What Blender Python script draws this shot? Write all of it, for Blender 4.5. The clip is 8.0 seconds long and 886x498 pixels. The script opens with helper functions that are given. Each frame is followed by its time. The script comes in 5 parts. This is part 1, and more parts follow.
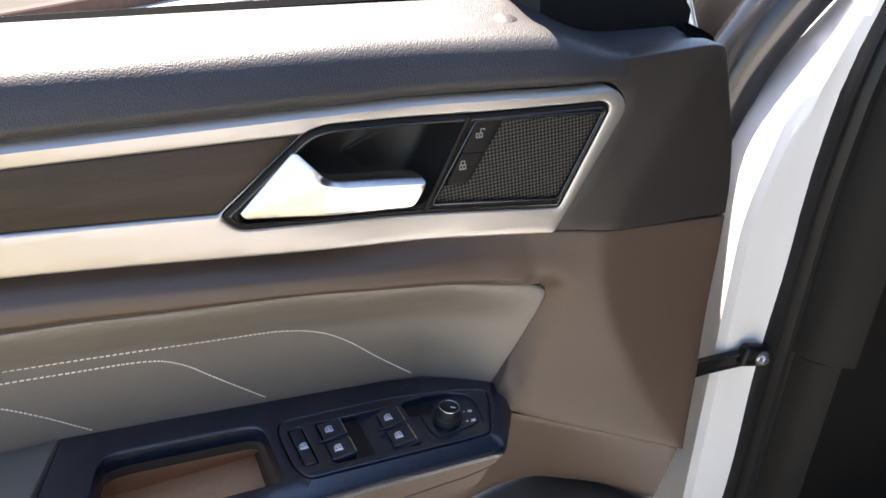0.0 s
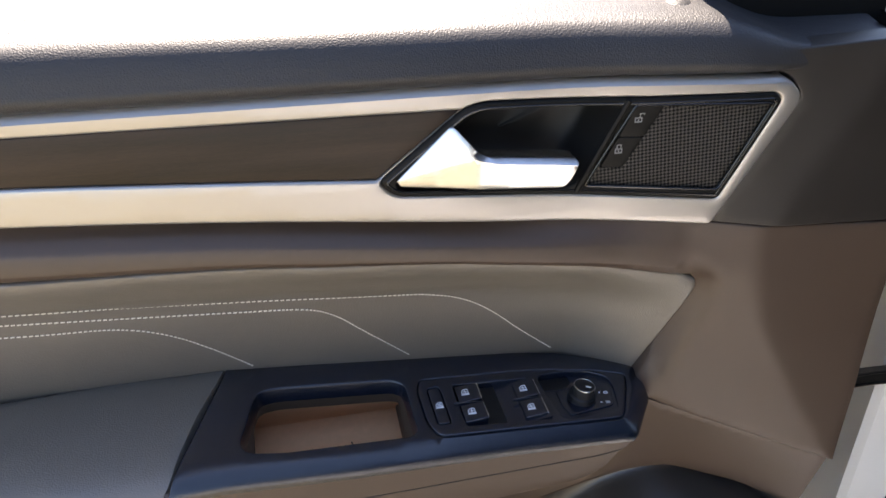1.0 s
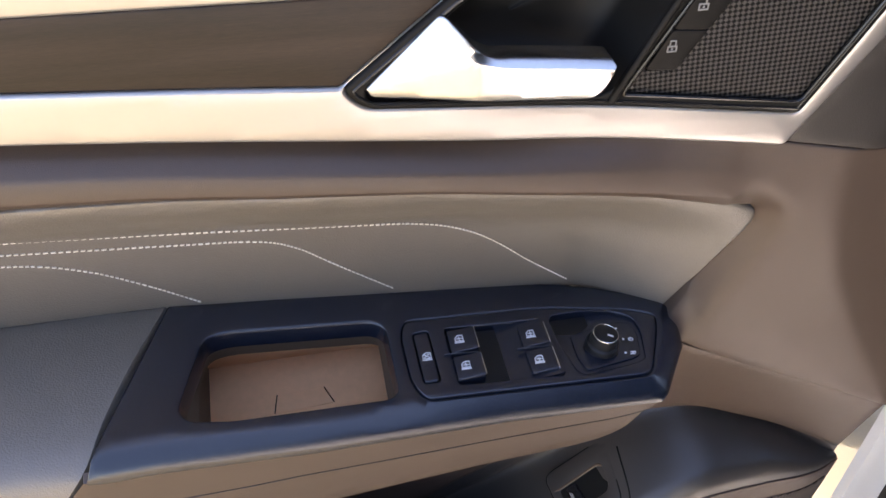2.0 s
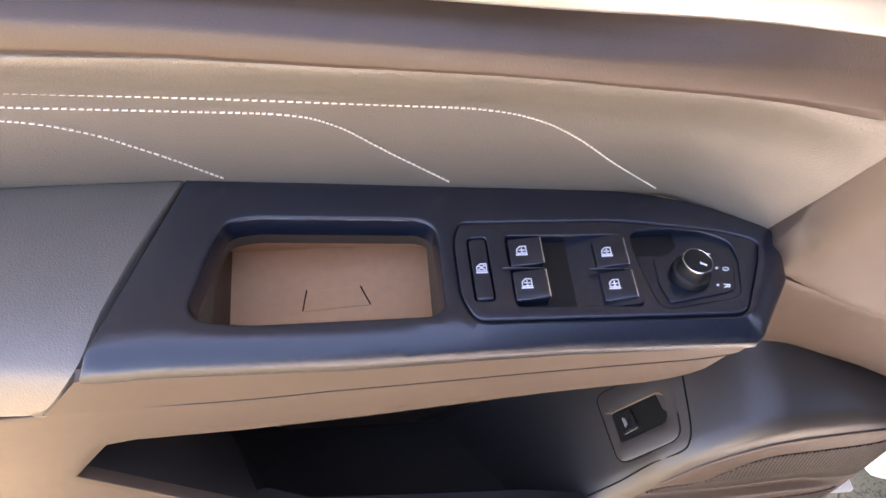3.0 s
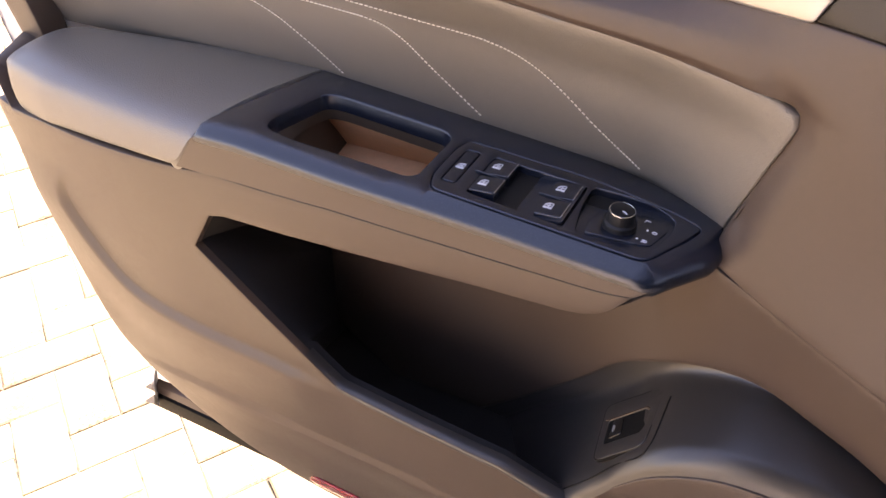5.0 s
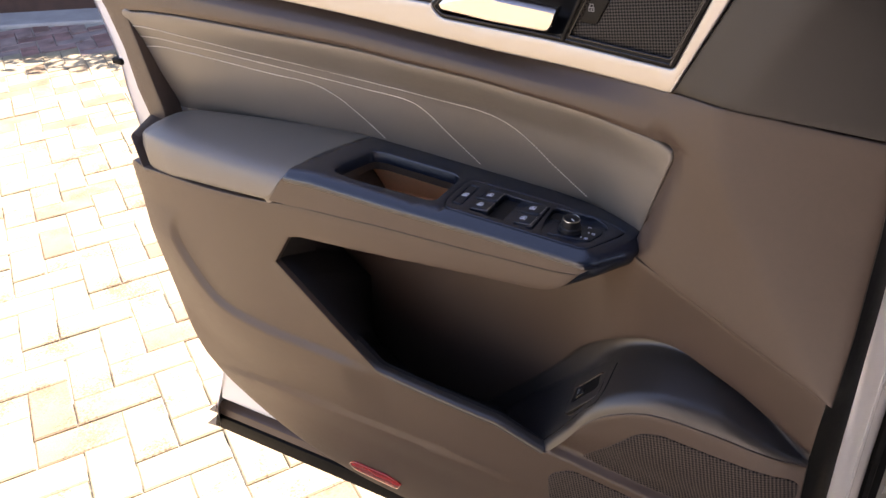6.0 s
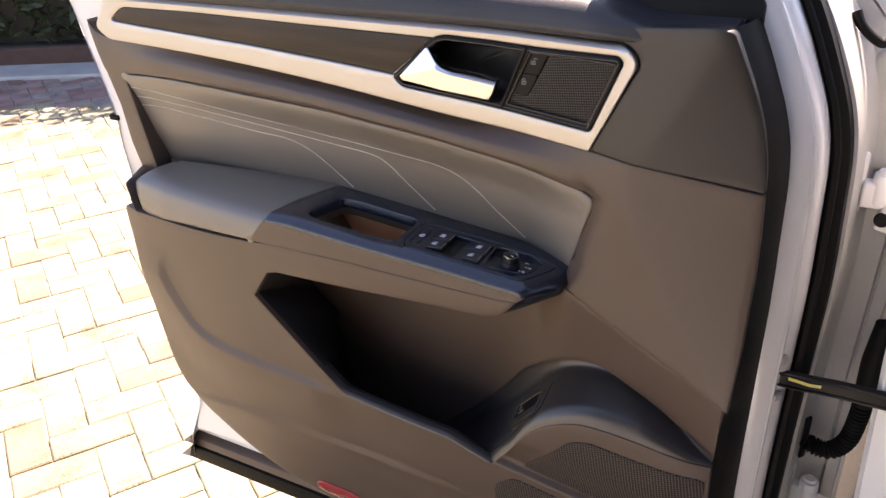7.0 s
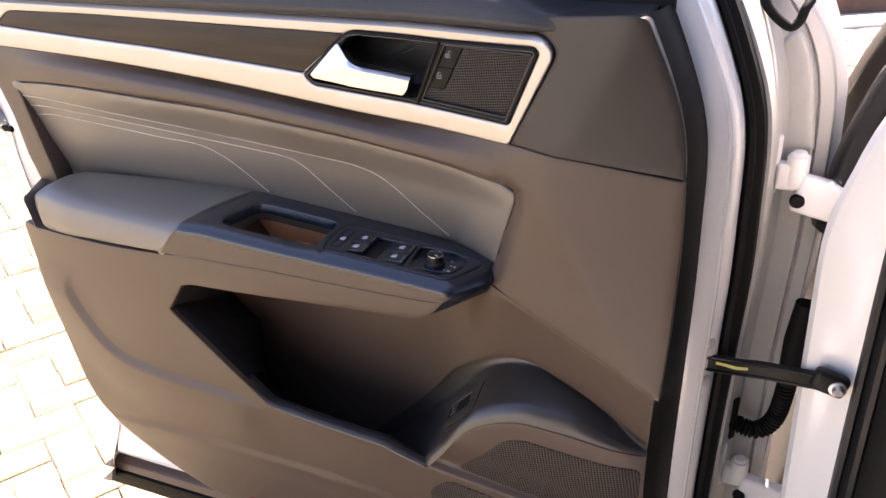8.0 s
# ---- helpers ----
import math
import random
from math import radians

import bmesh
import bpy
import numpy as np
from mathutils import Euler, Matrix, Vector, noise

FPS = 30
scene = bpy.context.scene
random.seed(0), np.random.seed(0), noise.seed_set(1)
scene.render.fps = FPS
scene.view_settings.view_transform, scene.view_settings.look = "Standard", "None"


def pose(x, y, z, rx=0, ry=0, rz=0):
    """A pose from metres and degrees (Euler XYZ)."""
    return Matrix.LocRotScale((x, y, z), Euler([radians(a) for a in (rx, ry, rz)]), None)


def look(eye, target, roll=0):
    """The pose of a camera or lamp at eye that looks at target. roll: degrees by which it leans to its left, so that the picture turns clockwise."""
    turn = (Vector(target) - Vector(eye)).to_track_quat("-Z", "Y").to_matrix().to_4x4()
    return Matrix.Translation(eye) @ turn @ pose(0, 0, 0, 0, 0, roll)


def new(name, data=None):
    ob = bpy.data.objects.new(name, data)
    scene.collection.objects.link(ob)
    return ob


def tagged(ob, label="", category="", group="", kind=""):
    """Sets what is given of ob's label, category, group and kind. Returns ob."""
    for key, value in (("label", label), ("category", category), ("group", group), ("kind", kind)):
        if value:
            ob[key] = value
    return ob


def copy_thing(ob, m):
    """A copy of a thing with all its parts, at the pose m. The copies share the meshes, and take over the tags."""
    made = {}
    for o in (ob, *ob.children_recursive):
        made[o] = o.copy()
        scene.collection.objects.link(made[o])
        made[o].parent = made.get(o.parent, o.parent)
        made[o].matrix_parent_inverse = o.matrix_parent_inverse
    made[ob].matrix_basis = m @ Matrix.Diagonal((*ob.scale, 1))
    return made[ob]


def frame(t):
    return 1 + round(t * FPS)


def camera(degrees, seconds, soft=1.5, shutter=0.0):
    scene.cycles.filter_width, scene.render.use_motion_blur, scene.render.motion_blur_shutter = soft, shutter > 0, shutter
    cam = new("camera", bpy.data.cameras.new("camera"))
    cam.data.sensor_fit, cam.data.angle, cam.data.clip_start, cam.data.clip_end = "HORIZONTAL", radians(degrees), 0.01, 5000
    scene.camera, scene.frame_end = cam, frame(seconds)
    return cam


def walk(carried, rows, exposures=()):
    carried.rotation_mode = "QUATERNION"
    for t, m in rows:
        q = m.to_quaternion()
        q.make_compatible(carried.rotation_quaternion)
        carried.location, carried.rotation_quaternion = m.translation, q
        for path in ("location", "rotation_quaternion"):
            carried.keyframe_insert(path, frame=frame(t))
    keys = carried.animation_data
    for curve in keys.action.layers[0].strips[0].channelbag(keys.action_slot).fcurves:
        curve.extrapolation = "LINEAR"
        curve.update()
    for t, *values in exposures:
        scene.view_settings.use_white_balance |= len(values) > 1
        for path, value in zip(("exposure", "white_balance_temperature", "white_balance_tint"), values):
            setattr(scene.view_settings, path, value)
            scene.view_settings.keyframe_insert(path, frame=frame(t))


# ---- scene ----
EXPOSURES = [(0, 2.76, 7250, 17), (0.6, 2.47, 7350, 17), (1.2, 2.46, 7500, 19), (2.4, 3.45, 8050, 27), (3.5, 3.95, 8600, 33), (4.6, 3.5, 8900, 37), (5.9, 2.49, 8050, 31), (7.0, 2.46, 8000, 28), (7.6, 2.54, 8000, 28), (8.0, 2.74, 7950, 30)]
cam = camera(57.04, 8.0)
walk(cam, [
    (0, look((-0.0804, -0.5208, 1.3791), (0.3103, 0.2594, 0.8907), 2.31)),
    (0.5, look((-0.0731, -0.5531, 1.3928), (0.1876, 0.2722, 0.8919), 1.92)),
    (1, look((-0.0693, -0.5327, 1.3944), (0.1231, 0.2922, 0.8628), 0.67)),
    (1.2, look((-0.0645, -0.5123, 1.3957), (0.1205, 0.3024, 0.8462), 0.49)),
    (2.3, look((-0.0091, -0.3530, 1.3333), (0.1186, 0.3146, 0.5998), 1.32)),
    (2.5, look((-0.0133, -0.3401, 1.3196), (0.1015, 0.3010, 0.5608), 1.60)),
    (3, look((-0.0099, -0.3078, 1.3013), (0.0613, 0.2947, 0.5063), 2.66)),
    (3.2, look((0.0205, -0.3125, 1.3005), (0.058, 0.870, -0.313), 1.5)),
    (3.5, look((0.0488, -0.3294, 1.2930), (-0.0112, 0.2604, 0.4877), -0.45)),
    (4, look((0.1098, -0.3648, 1.2689), (-0.1190, 0.2448, 0.5099), -4.17)),
    (4.5, look((0.2163, -0.4065, 1.2503), (-0.1349, 0.2238, 0.5579), -3.99)),
    (4.7, look((0.2551, -0.4337, 1.2484), (-0.1256, 0.2084, 0.5830), -3.43)),
    (5.8, look((0.4379, -0.6924, 1.3278), (-0.0212, 0.0143, 0.7896), -4.26)),
    (6, look((0.4673, -0.7411, 1.3460), (0.0058, -0.0225, 0.8258), -4.21)),
    (6.5, look((0.5277, -0.8234, 1.3860), (0.0744, -0.0764, 0.8996), -3.27)),
    (7, look((0.5508, -0.8597, 1.4000), (0.1120, -0.0902, 0.9359), -2.44)),
    (7.5, look((0.5477, -0.8536, 1.3948), (0.1307, -0.0702, 0.9340), -2.50)),
    (8, look((0.5428, -0.8333, 1.3894), (0.1852, -0.0264, 0.9193), -2.65)),
], exposures=EXPOSURES)

# ---- light ----
world = bpy.data.worlds.new("sky")
scene.world = world
world.use_nodes = True
wn = world.node_tree.nodes
sky = wn.new("ShaderNodeTexSky")
sky.sky_type, sky.sun_disc = "NISHITA", False
sky.air_density, sky.dust_density, sky.ozone_density = 1.0, 0.3, 1.8
SUN_EL, SUN_AZ = 56.0, 90.0     # height, and way to the sun anticlockwise from +x
sky.sun_elevation, sky.sun_rotation = radians(SUN_EL), radians(90 - SUN_AZ)
wn["Background"].inputs["Strength"].default_value = 0.095
world.node_tree.links.new(sky.outputs["Color"], wn["Background"].inputs["Color"])
sun = new("sun", bpy.data.lights.new("sun", "SUN"))
sun.data.energy, sun.data.angle, sun.data.color = 5.0, radians(0.53), (1.0, 0.95, 0.87)
sun.matrix_world = pose(0, 0, 6, 90 - SUN_EL, 0, SUN_AZ + 90)


# ---- materials ----
def mat(name, base, rough=0.5, metal=0.0, vary=0.12, scale=6.0, grain=0.0, grain_scale=900.0, cells=False, coat=0.0, spec=0.5, rough_vary=0.08, stretch=None):
    """Two scales of mottling, and a fine relief of noise or of leather cells."""
    m = bpy.data.materials.new(name)
    m.use_nodes = True
    nt = m.node_tree
    n, link = nt.nodes, nt.links.new
    b = n["Principled BSDF"]
    b.inputs["Metallic"].default_value = metal
    b.inputs["Specular IOR Level"].default_value = spec
    b.inputs["Coat Weight"].default_value = coat
    b.inputs["Coat Roughness"].default_value = 0.06
    at = n.new("ShaderNodeTexCoord")
    broad, fine = n.new("ShaderNodeTexNoise"), n.new("ShaderNodeTexNoise")
    broad.inputs["Scale"].default_value, broad.inputs["Detail"].default_value = scale, 5
    fine.inputs["Scale"].default_value, fine.inputs["Detail"].default_value = scale * 28, 3
    where = at.outputs["Object"]
    if stretch:
        long = n.new("ShaderNodeMapping")
        long.inputs["Scale"].default_value = stretch
        link(where, long.inputs["Vector"])
        where = long.outputs[0]
    for t in (broad, fine):
        link(where, t.inputs["Vector"])
    mixf = n.new("ShaderNodeMath")
    mixf.operation = "MULTIPLY_ADD"
    link(fine.outputs["Fac"], mixf.inputs[0])
    mixf.inputs[1].default_value = 0.45
    link(broad.outputs["Fac"], mixf.inputs[2])
    ramp = n.new("ShaderNodeMapRange")
    ramp.inputs[1].default_value, ramp.inputs[2].default_value = 0.45, 1.0
    ramp.inputs[3].default_value, ramp.inputs[4].default_value = 1 - vary, 1 + vary
    link(mixf.outputs[0], ramp.inputs[0])
    col = n.new("ShaderNodeVectorMath")
    col.operation = "SCALE"
    col.inputs[0].default_value = base[:3]
    link(ramp.outputs[0], col.inputs["Scale"])
    link(col.outputs[0], b.inputs["Base Color"])
    rr = n.new("ShaderNodeMapRange")
    rr.inputs[1].default_value, rr.inputs[2].default_value = 0.45, 1.0
    rr.inputs[3].default_value, rr.inputs[4].default_value = max(0.02, rough - rough_vary), min(1, rough + rough_vary)
    link(mixf.outputs[0], rr.inputs[0])
    link(rr.outputs[0], b.inputs["Roughness"])
    if grain:
        bump = n.new("ShaderNodeBump")
        bump.inputs["Strength"].default_value, bump.inputs["Distance"].default_value = grain, 0.0006
        tex = n.new("ShaderNodeTexVoronoi" if cells else "ShaderNodeTexNoise")
        if cells:
            tex.feature = "SMOOTH_F1"
        tex.inputs["Scale"].default_value = grain_scale
        link(at.outputs["Object"], tex.inputs["Vector"])
        link(tex.outputs["Distance" if cells else "Fac"], bump.inputs["Height"])
        link(bump.outputs[0], b.inputs["Normal"])
    return m


def mesh_grille(name, base, hole, pitch, fill=0.3):
    """Moulded plastic with a honeycomb of small dark holes."""
    m = mat(name, base, 0.6, spec=0.2)
    n, link = m.node_tree.nodes, m.node_tree.links.new
    b = n["Principled BSDF"]
    at = n.new("ShaderNodeTexCoord")
    turn = n.new("ShaderNodeMapping")
    turn.inputs["Rotation"].default_value = (0, radians(8), 0)
    link(at.outputs["Object"], turn.inputs["Vector"])
    sep = n.new("ShaderNodeSeparateXYZ")
    link(turn.outputs[0], sep.inputs[0])
    waves = []
    for axis in ("X", "Z"):
        k, s = n.new("ShaderNodeMath"), n.new("ShaderNodeMath")
        k.operation, s.operation = "MULTIPLY", "SINE"
        k.inputs[1].default_value = 2 * math.pi / pitch
        link(sep.outputs[axis], k.inputs[0])
        link(k.outputs[0], s.inputs[0])
        waves.append(s)
    add = n.new("ShaderNodeMath")
    link(waves[0].outputs[0], add.inputs[0])
    link(waves[1].outputs[0], add.inputs[1])
    step = n.new("ShaderNodeMapRange")
    step.inputs[1].default_value, step.inputs[2].default_value = fill, fill + 0.5
    link(add.outputs[0], step.inputs[0])
    mix = n.new("ShaderNodeMix")
    mix.data_type = "RGBA"
    link(step.outputs[0], mix.inputs["Factor"])
    link(b.inputs["Base Color"].links[0].from_socket, mix.inputs["A"])
    mix.inputs["B"].default_value = (*hole, 1)
    link(mix.outputs["Result"], b.inputs["Base Color"])
    bump = n.new("ShaderNodeBump")
    bump.invert = True
    bump.inputs["Strength"].default_value, bump.inputs["Distance"].default_value = 0.8, 0.001
    link(step.outputs[0], bump.inputs["Height"])
    link(bump.outputs[0], b.inputs["Normal"])
    return m


PLASTIC = mat("grey_plastic", (0.068, 0.0452, 0.0335), 0.45, grain=0.25, grain_scale=1500, spec=0.55)
PLASTIC_UP = mat("grained_dark_plastic", (0.024, 0.024, 0.027), 0.52, grain=0.5, grain_scale=900, cells=True, spec=0.5)
# plastic in and over the pocket, with the shade there put into its colour
POCKET_SHADE = mat("pocket_shade_plastic", (0.034, 0.032, 0.031), 0.85, spec=0.3)
DARK = mat("dark_plastic", (0.020, 0.0175, 0.0165), 0.42, grain=0.25, grain_scale=1500, spec=0.5)
BEZEL = mat("black_bezel_plastic", (0.007, 0.007, 0.007), 0.45, grain=0.15, grain_scale=1800, spec=0.15)
CONSOLE = mat("black_satin_plastic", (0.006, 0.0105, 0.021), 0.27, grain=0.2, grain_scale=1800, vary=0.06, rough_vary=0.0, spec=0.8)
CUP = mat("black_recess_plastic", (0.010, 0.010, 0.0104), 0.5, spec=0.35)
GREY_INK = mat("dim_grey_print", (0.26, 0.26, 0.26), 0.6)
LEDGE = mat("dark_grey_ledge_plastic", (0.033, 0.029, 0.027), 0.38, grain=0.2, grain_scale=1500, spec=0.75)
KNOB = mat("black_knob_plastic", (0.01, 0.01, 0.011), 0.42, spec=0.3)
GLOSS = mat("black_gloss_plastic", (0.012, 0.012, 0.013), 0.22)
LEATHER = mat("grey_leather", (0.132, 0.117, 0.100), 0.43, grain=0.4, grain_scale=900, cells=True, spec=0.9)
SILVER = mat("satin_silver", (0.425, 0.413, 0.402), 0.36, metal=0.78, vary=0.02, rough_vary=0.01)
SATIN = mat("satin_chrome", (0.66, 0.66, 0.655), 0.26, metal=1.0, vary=0.0, rough_vary=0.0)
CHROME = mat("polished_chrome", (0.85, 0.85, 0.84), 0.13, metal=1.0, vary=0.03, rough_vary=0.04)
WOOD = mat("dark_wood", (0.025, 0.0158, 0.0112), 0.42, spec=0.3, vary=0.8, stretch=(1.0, 6.0, 16.0))
RUBBER = mat("black_rubber", (0.007, 0.007, 0.007), 0.6, spec=0.12)
PAINT = mat("white_car_paint", (0.80, 0.80, 0.80), 0.3, vary=0.012, coat=0.8, rough_vary=0.01)
BODY_PAINT = mat("white_body_paint", (0.8, 0.8, 0.8), 0.4, vary=0.02)
# the same white on the door's end, its shade darkened into the base colour
SHADED_PAINT = mat("shaded_white_paint", (0.44, 0.44, 0.425), 0.35, vary=0.05, coat=0.25, rough_vary=0.03)
STEEL = mat("dark_steel", (0.010, 0.010, 0.010), 0.4, spec=0.2)
BOLT = mat("zinc", (0.6, 0.6, 0.6), 0.35, metal=0.9)
SKIRT = mat("brown_tray_plastic", (0.10, 0.066, 0.044), 0.6, grain=0.2, grain_scale=1500, spec=0.3)
SKIRT_DARK = mat("brown_ledge_plastic", (0.08, 0.055, 0.045), 0.5)
LINER = mat("tan_rubber_mat", (0.76, 0.41, 0.21), 0.7, grain=0.3, grain_scale=1200)
RED = mat("red_lens", (0.30, 0.012, 0.015), 0.18, coat=0.6)
THREAD = mat("pale_thread", (0.72, 0.69, 0.63), 0.7)
WHITE_INK = mat("white_print", (0.8, 0.8, 0.82), 0.5)
YELLOW = mat("yellow_grease_mark", (0.6, 0.55, 0.16), 0.5)
TWEETER = mesh_grille("tweeter_mesh", (0.062, 0.057, 0.053), (0.001, 0.001, 0.001), 0.0029, -0.25)
SPEAKER = mesh_grille("speaker_mesh", (0.085, 0.068, 0.06), (0.003, 0.003, 0.003), 0.0037, -0.1)
KERB = mat("concrete", (0.32, 0.32, 0.31), 0.85, vary=0.2, grain=0.4, grain_scale=200)
MULCH = mat("brown_edging", (0.06, 0.033, 0.026), 0.9, vary=0.35, scale=14)
LEAF = mat("hedge_leaf", (0.028, 0.042, 0.014), 0.55, vary=0.5, scale=3)
TIP = mat("worn_grey_rubber", (0.2, 0.19, 0.18), 0.7, vary=0.4, scale=60)
SOIL = mat("dark_soil", (0.03, 0.026, 0.02), 0.95, vary=0.4)
INTERIOR = mat("dark_cabin_trim", (0.009, 0.0085, 0.008), 0.6, grain=0.3, grain_scale=900, spec=0.18)


def paver_material(name, base, tints):
    """Tumbled stone: each paver has a tint of its own, and some have a gritty worn face."""
    m = mat(name, base, 0.85, vary=0.4, scale=9, grain=0.8, grain_scale=260)
    n, link = m.node_tree.nodes, m.node_tree.links.new
    b = n["Principled BSDF"]
    info, geo = n.new("ShaderNodeObjectInfo"), n.new("ShaderNodeNewGeometry")
    add, fr = n.new("ShaderNodeMath"), n.new("ShaderNodeMath")
    link(info.outputs["Random"], add.inputs[0])
    link(geo.outputs["Random Per Island"], add.inputs[1])
    fr.operation = "FRACT"
    link(add.outputs[0], fr.inputs[0])
    ramp = n.new("ShaderNodeValToRGB")
    for i, (at, tint) in enumerate(tints):
        e = ramp.color_ramp.elements[i] if i < 2 else ramp.color_ramp.elements.new(at)
        e.position, e.color = at, (*tint, 1)
    link(fr.outputs[0], ramp.inputs[0])
    # grit: fine reddish specks where a broad noise and the paver's own number allow them
    specks, broad = n.new("ShaderNodeTexNoise"), n.new("ShaderNodeTexNoise")
    specks.inputs["Scale"].default_value, specks.inputs["Detail"].default_value = 150, 4
    broad.inputs["Scale"].default_value, broad.inputs["Detail"].default_value = 7, 3
    for t in (specks, broad):
        link(geo.outputs["Position"], t.inputs["Vector"])
    where = n.new("ShaderNodeMath")
    where.operation = "MULTIPLY_ADD"
    link(fr.outputs[0], where.inputs[0])
    where.inputs[1].default_value = 0.16
    link(broad.outputs["Fac"], where.inputs[2])
    total = n.new("ShaderNodeMath")
    total.operation = "MULTIPLY_ADD"
    link(specks.outputs["Fac"], total.inputs[0])
    total.inputs[1].default_value = 0.9
    link(where.outputs[0], total.inputs[2])
    cut = n.new("ShaderNodeMapRange")
    cut.inputs[1].default_value, cut.inputs[2].default_value = 1.13, 1.24
    link(total.outputs[0], cut.inputs[0])
    grit = n.new("ShaderNodeMix")
    grit.data_type = "RGBA"
    link(cut.outputs[0], grit.inputs["Factor"])
    link(ramp.outputs[0], grit.inputs["A"])
    grit.inputs["B"].default_value = (0.52, 0.43, 0.38, 1)
    mul = n.new("ShaderNodeMix")
    mul.data_type, mul.blend_type = "RGBA", "MULTIPLY"
    mul.inputs["Factor"].default_value = 1
    link(b.inputs["Base Color"].links[0].from_socket, mul.inputs["A"])
    link(grit.outputs["Result"], mul.inputs["B"])
    link(mul.outputs["Result"], b.inputs["Base Color"])
    return m


def sand_material():
    """Joint sand: pale where the joints are full, dark where they are open."""
    m = mat("joint_sand", (0.33, 0.33, 0.28), 0.95, vary=0.3, scale=20)
    n, link = m.node_tree.nodes, m.node_tree.links.new
    b = n["Principled BSDF"]
    at, open_joint, r, mix = n.new("ShaderNodeTexCoord"), n.new("ShaderNodeTexNoise"), n.new("ShaderNodeMapRange"), n.new("ShaderNodeMix")
    open_joint.inputs["Scale"].default_value, open_joint.inputs["Detail"].default_value = 9, 4
    link(at.outputs["Object"], open_joint.inputs["Vector"])
    r.inputs[1].default_value, r.inputs[2].default_value = 0.5, 0.58
    link(open_joint.outputs["Fac"], r.inputs[0])
    mix.data_type = "RGBA"
    link(r.outputs[0], mix.inputs["Factor"])
    link(b.inputs["Base Color"].links[0].from_socket, mix.inputs["A"])
    mix.inputs["B"].default_value = (0.05, 0.056, 0.045, 1)
    link(mix.outputs["Result"], b.inputs["Base Color"])
    return m


RED_PAVER = paver_material("red_paver", (0.24, 0.175, 0.155), ((0.0, (1, 0.95, 0.92)), (1.0, (0.8, 0.6, 0.58)), (0.35, (0.95, 1.1, 1.15)), (0.7, (1.1, 0.85, 0.85))))
PAVER = paver_material("sandstone_paver", (0.265, 0.245, 0.176), ((0.0, (1, 1, 0.97)), (1.0, (0.66, 0.55, 0.5)), (0.8, (0.88, 0.86, 0.8)), (0.92, (0.76, 0.66, 0.6))))


# ---- shapes ----
def resample(pts, step, closed=True):
    out, n = [], len(pts)
    for i in range(n if closed else n - 1):
        a, b = np.array(pts[i], float), np.array(pts[(i + 1) % n], float)
        k = max(1, int(math.ceil(np.linalg.norm(b - a) / step)))
        out += [a + (b - a) * j / k for j in range(k)]
    if not closed:
        out.append(np.array(pts[-1], float))
    return np.array(out)


def smooth(pts, n=8):
    """An open Catmull-Rom curve through the points."""
    p = [np.array(q, float) for q in pts]
    p = [2 * p[0] - p[1], *p, 2 * p[-1] - p[-2]]
    out = []
    for i in range(1, len(p) - 2):
        for j in range(n):
            t = j / n
            out.append(0.5 * (2 * p[i] + (p[i + 1] - p[i - 1]) * t + (2 * p[i - 1] - 5 * p[i] + 4 * p[i + 1] - p[i + 2]) * t * t
                              + (3 * p[i] - p[i - 1] - 3 * p[i + 1] + p[i + 2]) * t ** 3))
    out.append(p[-2])
    return [tuple(q) for q in out]


def rounded(pts, radius, n=5):
    """A closed outline with its corners rounded; radius: one number, or one for each corner."""
    out, m = [], len(pts)
    radii = [radius] * m if isinstance(radius, (int, float)) else radius
    for i in range(m):
        a, b, c = (np.array(pts[(i + k) % m], float) for k in (-1, 0, 1))
        u, v = a - b, c - b
        lu, lv = np.linalg.norm(u), np.linalg.norm(v)
        r = min(radii[i], 0.48 * lu, 0.48 * lv)
        if r < 1e-5:
            out.append(tuple(b))
            continue
        s, e = b + u / lu * r, b + v / lv * r
        out += [tuple((1 - t) ** 2 * s + 2 * t * (1 - t) * b + t * t * e) for t in np.linspace(0, 1, n + 1)]
    return out


def area2(p):
    return float(np.sum(p[:, 0] * np.roll(p[:, 1], -1) - np.roll(p[:, 0], -1) * p[:, 1]))


def inside(p, q):
    """Which of the points q lie in the polygon p."""
    c = np.zeros(len(q), bool)
    for a, b in zip(p, np.roll(p, -1, 0)):
        hit = (a[1] > q[:, 1]) != (b[1] > q[:, 1])
        with np.errstate(divide="ignore", invalid="ignore"):
            c ^= hit & (q[:, 0] < (b[0] - a[0]) * (q[:, 1] - a[1]) / (b[1] - a[1]) + a[0])
    return c


def gap(p, q, closed=True):
    """How far the points q lie from the line p."""
    d = np.full(len(q), 9.0)
    ends = np.roll(p, -1, 0) if closed else p[1:]
    for a, b in zip(p, ends):
        v = b - a
        t = np.clip(((q - a) @ v) / (v @ v + 1e-12), 0, 1)
        d = np.minimum(d, np.linalg.norm(q - a - t[:, None] * v, axis=1))
    return d


def inset(p, d):
    """The closed anticlockwise outline p moved inwards by d."""
    e = np.roll(p, -1, 0) - p
    nrm = np.stack([-e[:, 1], e[:, 0]], 1) / (np.linalg.norm(e, axis=1)[:, None] + 1e-9)
    m = nrm + np.roll(nrm, 1, 0)
    m /= np.maximum(np.einsum("ij,ij->i", m, m), 0.7)[:, None] / 2
    return p + d * m


def front(u, v, h):
    return (u, h, v)


def top(u, v, h):
    return (u, v, -h)


